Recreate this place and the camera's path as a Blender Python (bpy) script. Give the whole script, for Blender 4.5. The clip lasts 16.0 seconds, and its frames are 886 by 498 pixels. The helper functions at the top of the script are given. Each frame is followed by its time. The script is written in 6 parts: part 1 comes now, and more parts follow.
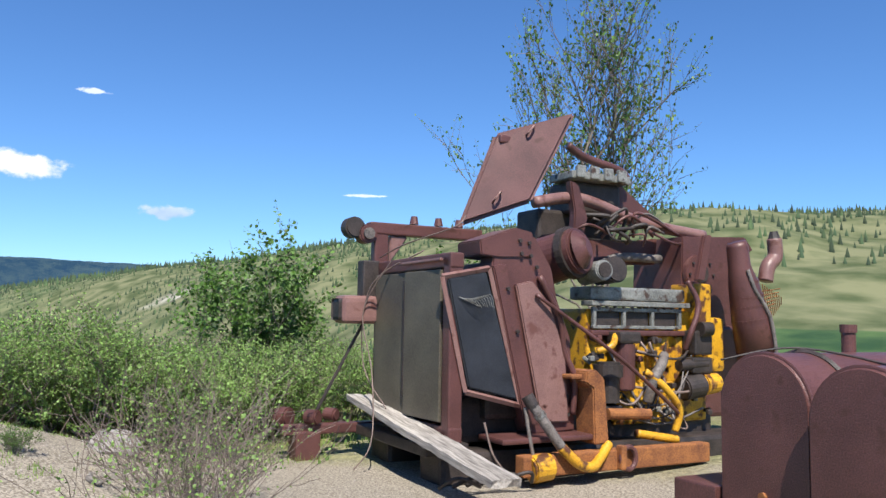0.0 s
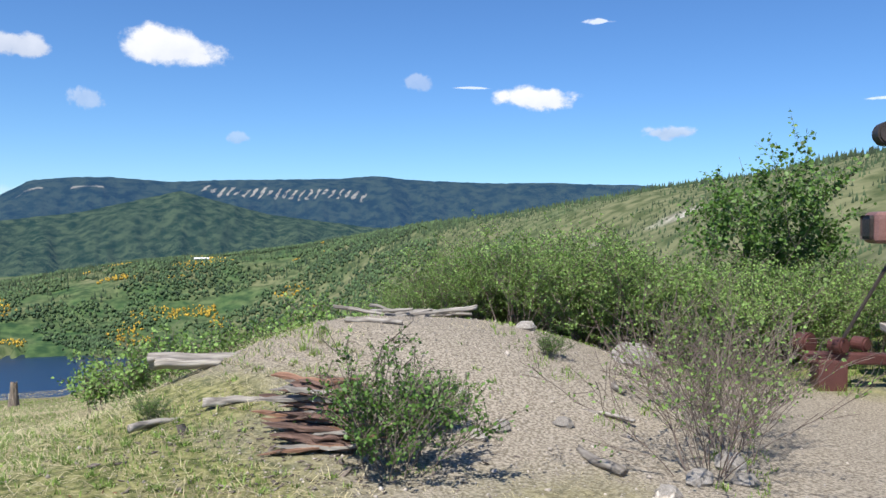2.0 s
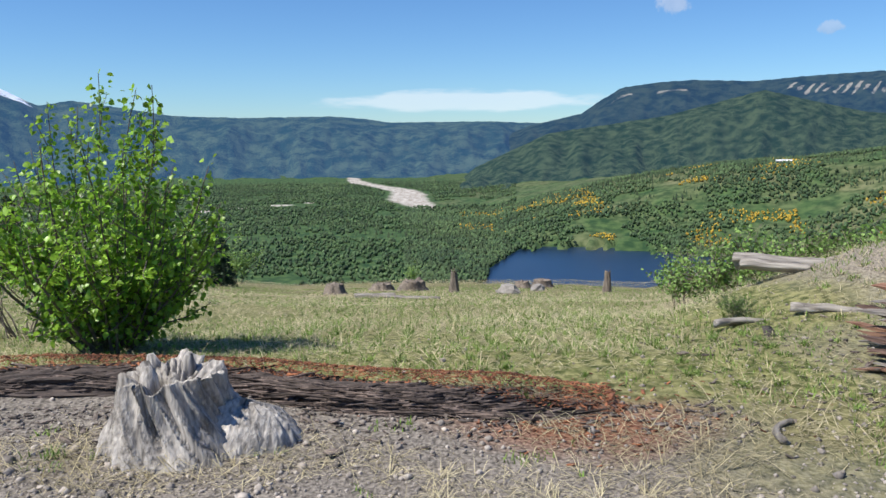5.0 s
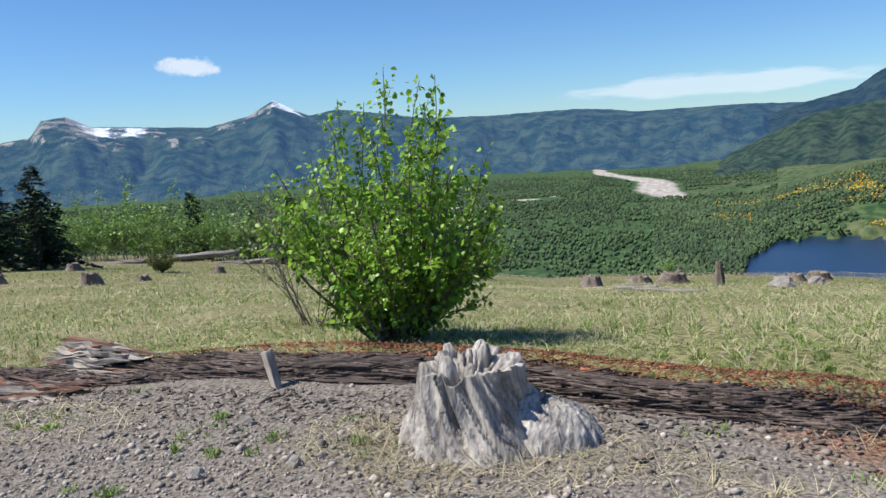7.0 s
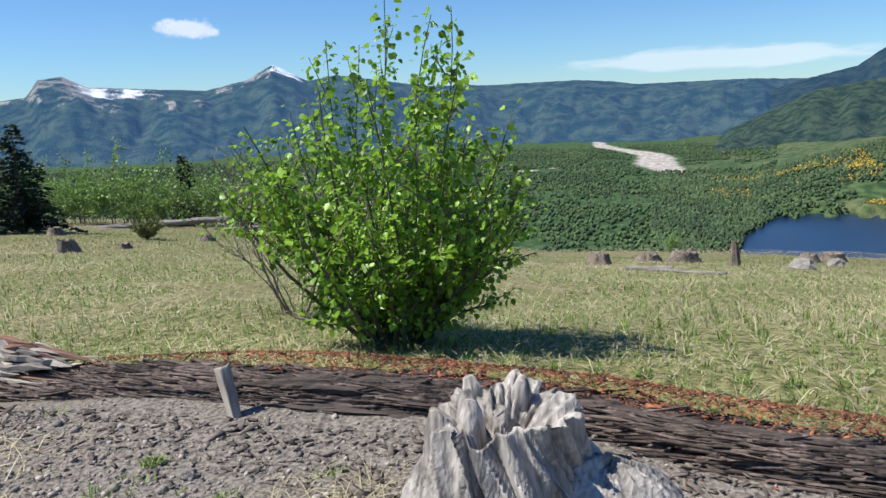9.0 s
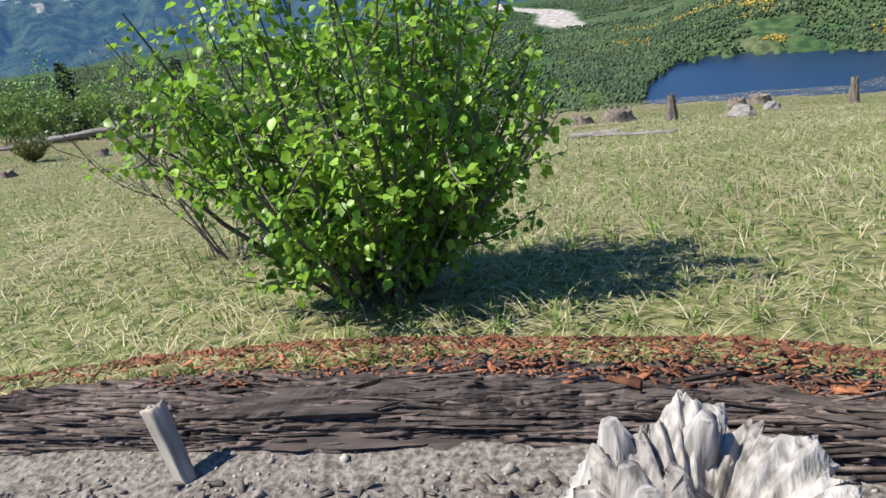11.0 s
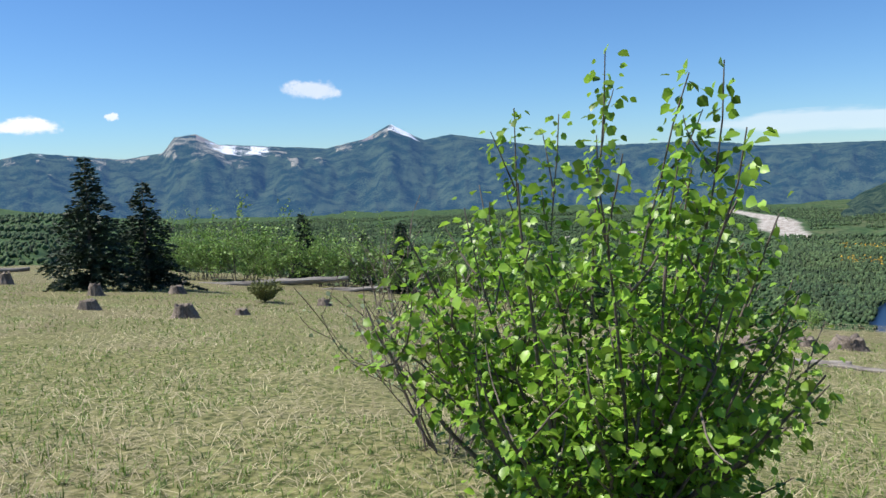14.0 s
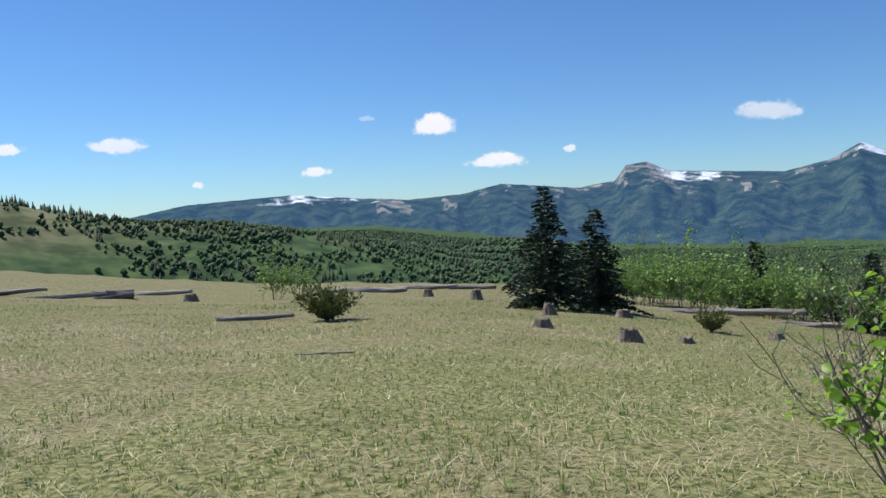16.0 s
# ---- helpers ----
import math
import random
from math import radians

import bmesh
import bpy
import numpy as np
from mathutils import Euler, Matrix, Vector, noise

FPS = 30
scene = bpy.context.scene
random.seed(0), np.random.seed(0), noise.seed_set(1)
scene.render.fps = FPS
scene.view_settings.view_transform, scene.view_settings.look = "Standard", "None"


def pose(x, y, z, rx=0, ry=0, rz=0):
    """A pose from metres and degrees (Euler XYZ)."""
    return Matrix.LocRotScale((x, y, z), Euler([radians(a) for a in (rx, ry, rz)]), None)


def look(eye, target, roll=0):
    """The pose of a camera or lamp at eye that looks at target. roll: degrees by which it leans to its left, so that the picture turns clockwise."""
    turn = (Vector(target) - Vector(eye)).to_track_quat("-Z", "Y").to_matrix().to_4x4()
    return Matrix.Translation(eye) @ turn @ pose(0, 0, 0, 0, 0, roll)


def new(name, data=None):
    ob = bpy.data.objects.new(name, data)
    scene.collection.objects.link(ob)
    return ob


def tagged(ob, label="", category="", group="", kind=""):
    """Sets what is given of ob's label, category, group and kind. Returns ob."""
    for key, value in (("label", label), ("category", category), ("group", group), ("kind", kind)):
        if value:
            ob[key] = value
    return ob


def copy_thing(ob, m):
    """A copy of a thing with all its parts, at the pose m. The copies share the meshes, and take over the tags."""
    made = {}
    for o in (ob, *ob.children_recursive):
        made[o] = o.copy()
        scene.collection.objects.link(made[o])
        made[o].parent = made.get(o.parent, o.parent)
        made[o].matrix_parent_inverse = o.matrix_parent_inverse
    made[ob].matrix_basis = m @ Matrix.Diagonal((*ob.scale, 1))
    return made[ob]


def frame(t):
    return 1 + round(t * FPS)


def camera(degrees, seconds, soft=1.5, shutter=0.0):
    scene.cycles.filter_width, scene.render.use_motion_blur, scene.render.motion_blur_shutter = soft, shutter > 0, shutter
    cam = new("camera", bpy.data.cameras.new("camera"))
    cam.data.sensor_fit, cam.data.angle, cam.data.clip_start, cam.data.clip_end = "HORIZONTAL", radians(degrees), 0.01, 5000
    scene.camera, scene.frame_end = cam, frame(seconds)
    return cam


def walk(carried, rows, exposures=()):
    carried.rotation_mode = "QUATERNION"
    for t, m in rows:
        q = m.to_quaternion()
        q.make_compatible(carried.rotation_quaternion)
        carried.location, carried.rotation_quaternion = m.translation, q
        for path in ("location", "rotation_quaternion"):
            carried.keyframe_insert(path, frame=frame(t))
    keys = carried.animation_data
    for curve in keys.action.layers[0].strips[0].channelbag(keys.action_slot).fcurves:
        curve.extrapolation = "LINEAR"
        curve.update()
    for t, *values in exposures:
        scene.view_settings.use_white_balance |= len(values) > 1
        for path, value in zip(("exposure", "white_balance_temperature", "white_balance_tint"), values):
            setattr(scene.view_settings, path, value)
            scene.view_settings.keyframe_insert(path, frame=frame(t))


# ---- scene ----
# ---- camera ----
cam = camera(57.63, 16.0)
walk(cam, (
    (0.0, pose(-0.000, 0.000, 1.496, 0, 0, 15.00) @ pose(0, 0, 0, 95.13) @ pose(0, 0, 0, 0, 0, 0.92)),
    (0.5, pose(-0.075, 0.023, 1.500, 0, 0, 25.94) @ pose(0, 0, 0, 95.02) @ pose(0, 0, 0, 0, 0, 0.99)),
    (1.0, pose(-0.104, 0.042, 1.498, 0, 0, 36.38) @ pose(0, 0, 0, 94.94) @ pose(0, 0, 0, 0, 0, 0.93)),
    (1.5, pose(-0.109, 0.040, 1.497, 0, 0, 44.15) @ pose(0, 0, 0, 94.00) @ pose(0, 0, 0, 0, 0, 1.12)),
    (2.0, pose(-0.117, 0.039, 1.495, 0, 0, 49.62) @ pose(0, 0, 0, 88.84) @ pose(0, 0, 0, 0, 0, 0.89)),
    (2.5, pose(-0.143, 0.036, 1.484, 0, 0, 55.66) @ pose(0, 0, 0, 83.98) @ pose(0, 0, 0, 0, 0, 0.44)),
    (3.0, pose(-0.173, 0.043, 1.477, 0, 0, 61.37) @ pose(0, 0, 0, 82.50) @ pose(0, 0, 0, 0, 0, -0.20)),
    (3.5, pose(-0.194, 0.029, 1.468, 0, 0, 68.66) @ pose(0, 0, 0, 82.19) @ pose(0, 0, 0, 0, 0, 0.12)),
    (4.0, pose(-0.188, 0.012, 1.470, 0, 0, 74.48) @ pose(0, 0, 0, 81.94) @ pose(0, 0, 0, 0, 0, 0.81)),
    (4.5, pose(-0.179, -0.003, 1.469, 0, 0, 81.07) @ pose(0, 0, 0, 81.80) @ pose(0, 0, 0, 0, 0, 0.39)),
    (5.0, pose(-0.186, -0.015, 1.464, 0, 0, 89.20) @ pose(0, 0, 0, 81.75) @ pose(0, 0, 0, 0, 0, -0.48)),
    (7.5, pose(-0.642, -0.412, 1.380, 0, 0, 107.84) @ pose(0, 0, 0, 81.90) @ pose(0, 0, 0, 0, 0, -3.48)),
    (8.0, pose(-0.924, -0.520, 1.365, 0, 0, 107.85) @ pose(0, 0, 0, 81.62) @ pose(0, 0, 0, 0, 0, -2.60)),
    (8.5, pose(-1.200, -0.614, 1.345, 0, 0, 107.57) @ pose(0, 0, 0, 81.24) @ pose(0, 0, 0, 0, 0, -2.25)),
    (10.8, pose(-2.668, -1.321, 1.196, 0, 0, 101.73) @ pose(0, 0, 0, 70.03) @ pose(0, 0, 0, 0, 0, -6.76)),
    (11.0, pose(-2.710, -1.407, 1.251, 0, 0, 101.42) @ pose(0, 0, 0, 70.57) @ pose(0, 0, 0, 0, 0, -7.88)),
    (11.5, pose(-2.760, -1.583, 1.410, 0, 0, 101.09) @ pose(0, 0, 0, 72.57) @ pose(0, 0, 0, 0, 0, -8.18)),
    (11.8, pose(-2.812, -1.638, 1.448, 0, 0, 103.10) @ pose(0, 0, 0, 73.68) @ pose(0, 0, 0, 0, 0, -8.73)),
    (12.0, pose(-2.850, -1.672, 1.458, 0, 0, 103.73) @ pose(0, 0, 0, 74.23) @ pose(0, 0, 0, 0, 0, -8.38)),
    (12.3, pose(-2.875, -1.690, 1.470, 0, 0, 104.77) @ pose(0, 0, 0, 76.96) @ pose(0, 0, 0, 0, 0, -6.09)),
    (12.5, pose(-2.870, -1.690, 1.476, 0, 0, 105.03) @ pose(0, 0, 0, 78.61) @ pose(0, 0, 0, 0, 0, -4.63)),
    (13.0, pose(-2.800, -1.640, 1.474, 0, 0, 108.79) @ pose(0, 0, 0, 81.28) @ pose(0, 0, 0, 0, 0, -3.72)),
    (13.5, pose(-2.745, -1.600, 1.470, 0, 0, 112.48) @ pose(0, 0, 0, 82.98) @ pose(0, 0, 0, 0, 0, -2.57)),
    (14.0, pose(-2.730, -1.590, 1.465, 0, 0, 114.35) @ pose(0, 0, 0, 84.11) @ pose(0, 0, 0, 0, 0, -1.76)),
    (14.5, pose(-2.752, -1.603, 1.462, 0, 0, 118.88) @ pose(0, 0, 0, 85.65) @ pose(0, 0, 0, 0, 0, -0.86)),
    (15.0, pose(-2.795, -1.622, 1.462, 0, 0, 131.45) @ pose(0, 0, 0, 86.17) @ pose(0, 0, 0, 0, 0, -1.33)),
    (15.5, pose(-2.820, -1.642, 1.462, 0, 0, 140.14) @ pose(0, 0, 0, 86.77) @ pose(0, 0, 0, 0, 0, -1.94)),
    (16.0, pose(-2.832, -1.644, 1.464, 0, 0, 145.41) @ pose(0, 0, 0, 87.14) @ pose(0, 0, 0, 0, 0, -2.55)),
), exposures=((0.0, 0.62), (1.5, 0.52), (3.0, 0.28), (5.0, 0.24), (8.5, 0.26), (10.8, 0.46), (12.0, 0.5), (12.7, 0.45), (14.5, 0.22), (16.0, 0.1)))


# ---- world, sun ----
SUN_AZ, SUN_EL = 202.0, 55.0
world = bpy.data.worlds.new("sky")
scene.world = world
world.use_nodes = True
wn = world.node_tree
sky = wn.nodes.new("ShaderNodeTexSky")
sky.sky_type = "NISHITA"
sky.sun_disc = False
sky.sun_elevation, sky.sun_rotation = radians(SUN_EL), radians(-SUN_AZ)
sky.altitude, sky.air_density, sky.dust_density, sky.ozone_density = 700, 1.0, 0.0, 1.6
vivid = wn.nodes.new("ShaderNodeHueSaturation")
vivid.inputs["Saturation"].default_value = 1.05
wn.links.new(sky.outputs[0], vivid.inputs["Color"])
tint = wn.nodes.new("ShaderNodeMix")
tint.data_type, tint.blend_type = "RGBA", "MULTIPLY"
tint.inputs[0].default_value = 1.0
tint.inputs[7].default_value = (0.64, 0.95, 1.33, 1)
wn.links.new(vivid.outputs[0], tint.inputs[6])
wn.links.new(tint.outputs[2], wn.nodes["Background"].inputs[0])
wn.nodes["Background"].inputs[1].default_value = 0.082
sun = new("sun", bpy.data.lights.new("sun", "SUN"))
sun.data.energy, sun.data.angle, sun.data.color = 5.0, radians(0.53), (1.0, 0.95, 0.87)


def polar(az, r, z=0.0):
    a = math.radians(az)
    return Vector((-math.sin(a) * r, math.cos(a) * r, z))


sun.matrix_world = look(polar(SUN_AZ, 100 * math.cos(radians(SUN_EL)), 100 * math.sin(radians(SUN_EL))), (0, 0, 0))

# ---- materials ----


def mat(name, dark, light, scale=6.0, rough=0.85, bump=0.3, metal=0.0, fine=60.0, spots=None, spot_scale=3.0, spot_cut=0.6, island=0.0, stretch=(1, 1, 1), attr_rand=False, trans=0.0, dist=0.02):
    """A two-scale noise material; spots: a third colour in patches; island: brightness change from piece to piece."""
    m = bpy.data.materials.new(name)
    m.use_nodes = True
    n, l = m.node_tree.nodes, m.node_tree.links
    b = n["Principled BSDF"]
    tc = n.new("ShaderNodeTexCoord")
    mp = n.new("ShaderNodeMapping")
    mp.inputs["Scale"].default_value = stretch
    l.new(tc.outputs["Object"], mp.inputs[0])
    n1, n2 = n.new("ShaderNodeTexNoise"), n.new("ShaderNodeTexNoise")
    n1.inputs["Scale"].default_value, n1.inputs["Detail"].default_value = scale, 5
    n2.inputs["Scale"].default_value, n2.inputs["Detail"].default_value = fine, 4
    l.new(mp.outputs[0], n1.inputs["Vector"])
    l.new(mp.outputs[0], n2.inputs["Vector"])
    add = n.new("ShaderNodeMath")
    add.operation = "MULTIPLY_ADD"
    add.inputs[1].default_value = 0.5
    l.new(n2.outputs[0], add.inputs[0])
    half = n.new("ShaderNodeMath")
    half.operation = "MULTIPLY"
    half.inputs[1].default_value = 0.5
    l.new(n1.outputs[0], half.inputs[0])
    l.new(half.outputs[0], add.inputs[2])
    ramp = n.new("ShaderNodeValToRGB")
    ramp.color_ramp.elements[0].position, ramp.color_ramp.elements[1].position = 0.36, 0.64
    ramp.color_ramp.elements[0].color, ramp.color_ramp.elements[1].color = (*dark, 1), (*light, 1)
    l.new(add.outputs[0], ramp.inputs[0])
    out = ramp.outputs[0]
    if spots:
        n3 = n.new("ShaderNodeTexNoise")
        n3.inputs["Scale"].default_value, n3.inputs["Detail"].default_value = spot_scale, 6
        l.new(tc.outputs["Object"], n3.inputs["Vector"])
        cut = n.new("ShaderNodeMapRange")
        cut.inputs["From Min"].default_value, cut.inputs["From Max"].default_value = spot_cut - 0.03, spot_cut + 0.05
        l.new(n3.outputs[0], cut.inputs[0])
        mix = n.new("ShaderNodeMix")
        mix.data_type = "RGBA"
        l.new(cut.outputs[0], mix.inputs[0])
        l.new(out, mix.inputs[6])
        mix.inputs[7].default_value = (*spots, 1)
        out = mix.outputs[2]
    if island or attr_rand:
        hs = n.new("ShaderNodeHueSaturation")
        mr = n.new("ShaderNodeMapRange")
        if attr_rand:
            src = n.new("ShaderNodeObjectInfo").outputs["Random"]
        else:
            src = n.new("ShaderNodeNewGeometry").outputs["Random Per Island"]
        l.new(src, mr.inputs[0])
        mr.inputs["To Min"].default_value, mr.inputs["To Max"].default_value = 1 - (island or 0.25), 1 + (island or 0.25)
        l.new(mr.outputs[0], hs.inputs["Value"])
        l.new(out, hs.inputs["Color"])
        out = hs.outputs[0]
    l.new(out, b.inputs["Base Color"])
    b.inputs["Roughness"].default_value, b.inputs["Metallic"].default_value = rough, metal
    if bump:
        bp = n.new("ShaderNodeBump")
        bp.inputs["Strength"].default_value, bp.inputs["Distance"].default_value = bump, dist
        l.new(add.outputs[0], bp.inputs["Height"])
        l.new(bp.outputs[0], b.inputs["Normal"])
    if trans:
        tr = n.new("ShaderNodeBsdfTranslucent")
        l.new(out, tr.inputs[0])
        ms = n.new("ShaderNodeMixShader")
        ms.inputs[0].default_value = trans
        l.new(b.outputs[0], ms.inputs[1])
        l.new(tr.outputs[0], ms.inputs[2])
        l.new(ms.outputs[0], n["Material Output"].inputs[0])
    return m


M_LEAF = mat("alder_leaf", (0.16, 0.32, 0.03), (0.33, 0.52, 0.065), 3, 0.4, 0.15, fine=30, island=0.5, trans=0.42)
M_LEAF2 = mat("thicket_leaf", (0.14, 0.25, 0.05), (0.27, 0.41, 0.11), 1.5, 0.55, 0.0, island=0.4, trans=0.3)
M_LEAF3 = mat("tree_leaf", (0.07, 0.15, 0.02), (0.13, 0.24, 0.05), 1.5, 0.5, 0.0, island=0.4, trans=0.3)
M_PALE = mat("willow_leaf", (0.22, 0.30, 0.15), (0.36, 0.42, 0.25), 3, 0.6, 0.0, island=0.3, trans=0.3)
M_NEEDLE = mat("fir_needles", (0.012, 0.030, 0.014), (0.035, 0.065, 0.025), 3, 0.6, 0.0, island=0.5)
M_JUNIPER = mat("juniper_needles", (0.10, 0.13, 0.03), (0.24, 0.25, 0.07), 3, 0.6, 0.0, island=0.5)
M_BARK = mat("bark", (0.09, 0.07, 0.055), (0.2, 0.17, 0.14), 12, 0.85, 0.4)
M_TWIG = mat("dry_twig", (0.11, 0.08, 0.065), (0.24, 0.19, 0.16), 10, 0.85, 0.2)
M_STRAW = mat("grass_blades", (0.30, 0.255, 0.14), (0.60, 0.53, 0.34), 0.7, 0.7, 0.0, fine=5, island=0.4, trans=0.2)
M_GREEN = mat("green_grass", (0.12, 0.21, 0.035), (0.24, 0.35, 0.07), 0.7, 0.6, 0.0, fine=5, island=0.4, trans=0.25)
M_GREYWOOD = mat("weathered_wood", (0.12, 0.108, 0.096), (0.60, 0.56, 0.51), 5, 0.85, 0.9, fine=40, stretch=(1, 1, 0.12), dist=0.03)
M_GREYLOG = mat("weathered_log", (0.11, 0.095, 0.082), (0.42, 0.385, 0.34), 6, 0.85, 0.8, fine=40, stretch=(0.1, 1, 1), attr_rand=True)
M_DARKLOG = mat("rotten_log", (0.025, 0.02, 0.018), (0.13, 0.1, 0.085), 5, 0.95, 1.0, fine=35, stretch=(1, 0.12, 1.6), dist=0.04)
M_CHIP = mat("red_rot", (0.09, 0.03, 0.015), (0.38, 0.15, 0.07), 3, 0.95, 0.3, fine=40, island=0.6)
M_DARKWOOD = mat("red_brown_log", (0.05, 0.03, 0.025), (0.24, 0.15, 0.12), 6, 0.9, 0.9, fine=40, stretch=(0.15, 1, 1), dist=0.04)
M_STONE = mat("stone", (0.2, 0.18, 0.16), (0.42, 0.39, 0.35), 8, 0.9, 0.6, attr_rand=True)
M_PEBBLE = mat("pebbles", (0.2, 0.175, 0.15), (0.44, 0.39, 0.34), 8, 0.95, 0.2, island=0.5)
M_RUST = mat("rust_paint", (0.07, 0.029, 0.026), (0.15, 0.062, 0.055), 2.5, 0.42, 0.25, fine=90, spots=(0.075, 0.03, 0.022), spot_scale=5, spot_cut=0.63, metal=0.1)
M_RUSTLIGHT = mat("faded_rust_paint", (0.15, 0.075, 0.068), (0.27, 0.15, 0.13), 3, 0.4, 0.2, fine=90, spots=(0.13, 0.055, 0.045), spot_scale=6, spot_cut=0.6)
M_OLIVE = mat("olive_grey_panel", (0.055, 0.045, 0.033), (0.12, 0.105, 0.075), 2, 0.55, 0.15, fine=60)
M_SCREEN = mat("dark_radiator_core", (0.010, 0.012, 0.016), (0.03, 0.033, 0.042), 5, 0.5, 0.5, fine=150)
M_YELLOW = mat("yellow_engine_paint", (0.42, 0.2, 0.012), (0.72, 0.39, 0.025), 4, 0.4, 0.3, spots=(0.10, 0.04, 0.02), spot_scale=7, spot_cut=0.56)
M_GREYMETAL = mat("grey_oxidised_metal", (0.13, 0.13, 0.12), (0.34, 0.34, 0.31), 5, 0.5, 0.3, spots=(0.08, 0.05, 0.04), spot_scale=8, spot_cut=0.6, metal=0.3)
M_BLACK = mat("greasy_black_iron", (0.015, 0.012, 0.01), (0.06, 0.045, 0.04), 6, 0.55, 0.4)
M_ORANGE = mat("orange_rust", (0.13, 0.045, 0.02), (0.36, 0.14, 0.04), 6, 0.85, 0.5)
M_HOSE = mat("grey_hose", (0.07, 0.06, 0.055), (0.22, 0.19, 0.17), 10, 0.6, 0.3)
M_WIRE = mat("thin_cable", (0.1, 0.07, 0.06), (0.25, 0.18, 0.15), 10, 0.6, 0.0)
M_ROOF = mat("pale_roof", (0.5, 0.5, 0.5), (0.75, 0.75, 0.74), 2, 0.6, 0.0)
M_CONIF = mat("far_conifers", (0.018, 0.036, 0.018), (0.05, 0.085, 0.03), 0.01, 0.9, 0.0, fine=0.1, island=0.5)
M_DECID = mat("far_broadleaf", (0.028, 0.062, 0.026), (0.085, 0.135, 0.05), 0.01, 0.9, 0.0, fine=0.1, island=0.5)
M_BROOM = mat("yellow_broom", (0.32, 0.2, 0.02), (0.5, 0.34, 0.04), 0.01, 0.9, 0.0, fine=0.1, island=0.4)


def ground_material():
    m = bpy.data.materials.new("open_ground")
    m.use_nodes = True
    n, l = m.node_tree.nodes, m.node_tree.links
    b = n["Principled BSDF"]
    b.inputs["Roughness"].default_value = 0.95
    b.inputs["Specular IOR Level"].default_value = 0.15
    pos = n.new("ShaderNodeNewGeometry").outputs["Position"]

    def tex(scale, detail=6):
        t = n.new("ShaderNodeTexNoise")
        t.inputs["Scale"].default_value, t.inputs["Detail"].default_value = scale, detail
        l.new(pos, t.inputs["Vector"])
        return t.outputs[0]

    def two(fac, c1, c2, lo=0.4, hi=0.6):
        r = n.new("ShaderNodeValToRGB")
        r.color_ramp.elements[0].position, r.color_ramp.elements[1].position = lo, hi
        r.color_ramp.elements[0].color, r.color_ramp.elements[1].color = (*c1, 1), (*c2, 1)
        l.new(fac, r.inputs[0])
        return r.outputs[0]

    def blend(fac, a, c):
        x = n.new("ShaderNodeMix")
        x.data_type = "RGBA"
        l.new(fac, x.inputs[0])
        l.new(a, x.inputs[6])
        l.new(c, x.inputs[7])
        return x.outputs[2]

    def mask(name, wob):
        a = n.new("ShaderNodeAttribute")
        a.attribute_name = name
        s = n.new("ShaderNodeMath")
        s.operation = "ADD"
        l.new(a.outputs["Fac"], s.inputs[0])
        l.new(wob, s.inputs[1])
        r = n.new("ShaderNodeMapRange")
        r.inputs["From Min"].default_value, r.inputs["From Max"].default_value = 0.85, 1.15
        l.new(s.outputs[0], r.inputs[0])
        return r.outputs[0]

    fine, mid, big, huge, tuft = tex(45), tex(4), tex(0.6), tex(0.02), tex(14, 8)
    far1, far2 = tex(0.07, 8), tex(0.012, 8)
    col = two(tuft, (0.08, 0.07, 0.034), (0.33, 0.295, 0.165), 0.36, 0.64)
    col = blend(two(mid, (0, 0, 0), (0.45, 0.45, 0.45)), col, two(fine, (0.12, 0.10, 0.05), (0.30, 0.28, 0.14)))
    col = blend(mask("lush", big), col, two(tuft, (0.06, 0.08, 0.022), (0.29, 0.28, 0.12), 0.36, 0.64))
    col = blend(mask("sand", big), col, two(fine, (0.17, 0.145, 0.11), (0.38, 0.335, 0.27)))
    col = blend(mask("gravel", big), col, two(fine, (0.10, 0.088, 0.075), (0.31, 0.275, 0.235), 0.35, 0.65))
    col = blend(mask("chips", big), col, two(fine, (0.12, 0.05, 0.03), (0.3, 0.16, 0.1)))
    forest = two(far1, (0.025, 0.06, 0.025), (0.085, 0.14, 0.05), 0.38, 0.66)
    col = blend(mask("forest", huge), col, forest)
    meadow = two(far1, (0.065, 0.085, 0.035), (0.175, 0.18, 0.095), 0.38, 0.62)
    col = blend(mask("pasture", far2), col, meadow)
    col = blend(mask("bare", far2), col, two(far1, (0.30, 0.26, 0.22), (0.55, 0.52, 0.47)))
    l.new(col, b.inputs["Base Color"])
    bp = n.new("ShaderNodeBump")
    bp.inputs["Strength"].default_value, bp.inputs["Distance"].default_value = 0.6, 0.03
    l.new(fine, bp.inputs["Height"])
    l.new(bp.outputs[0], b.inputs["Normal"])
    return m


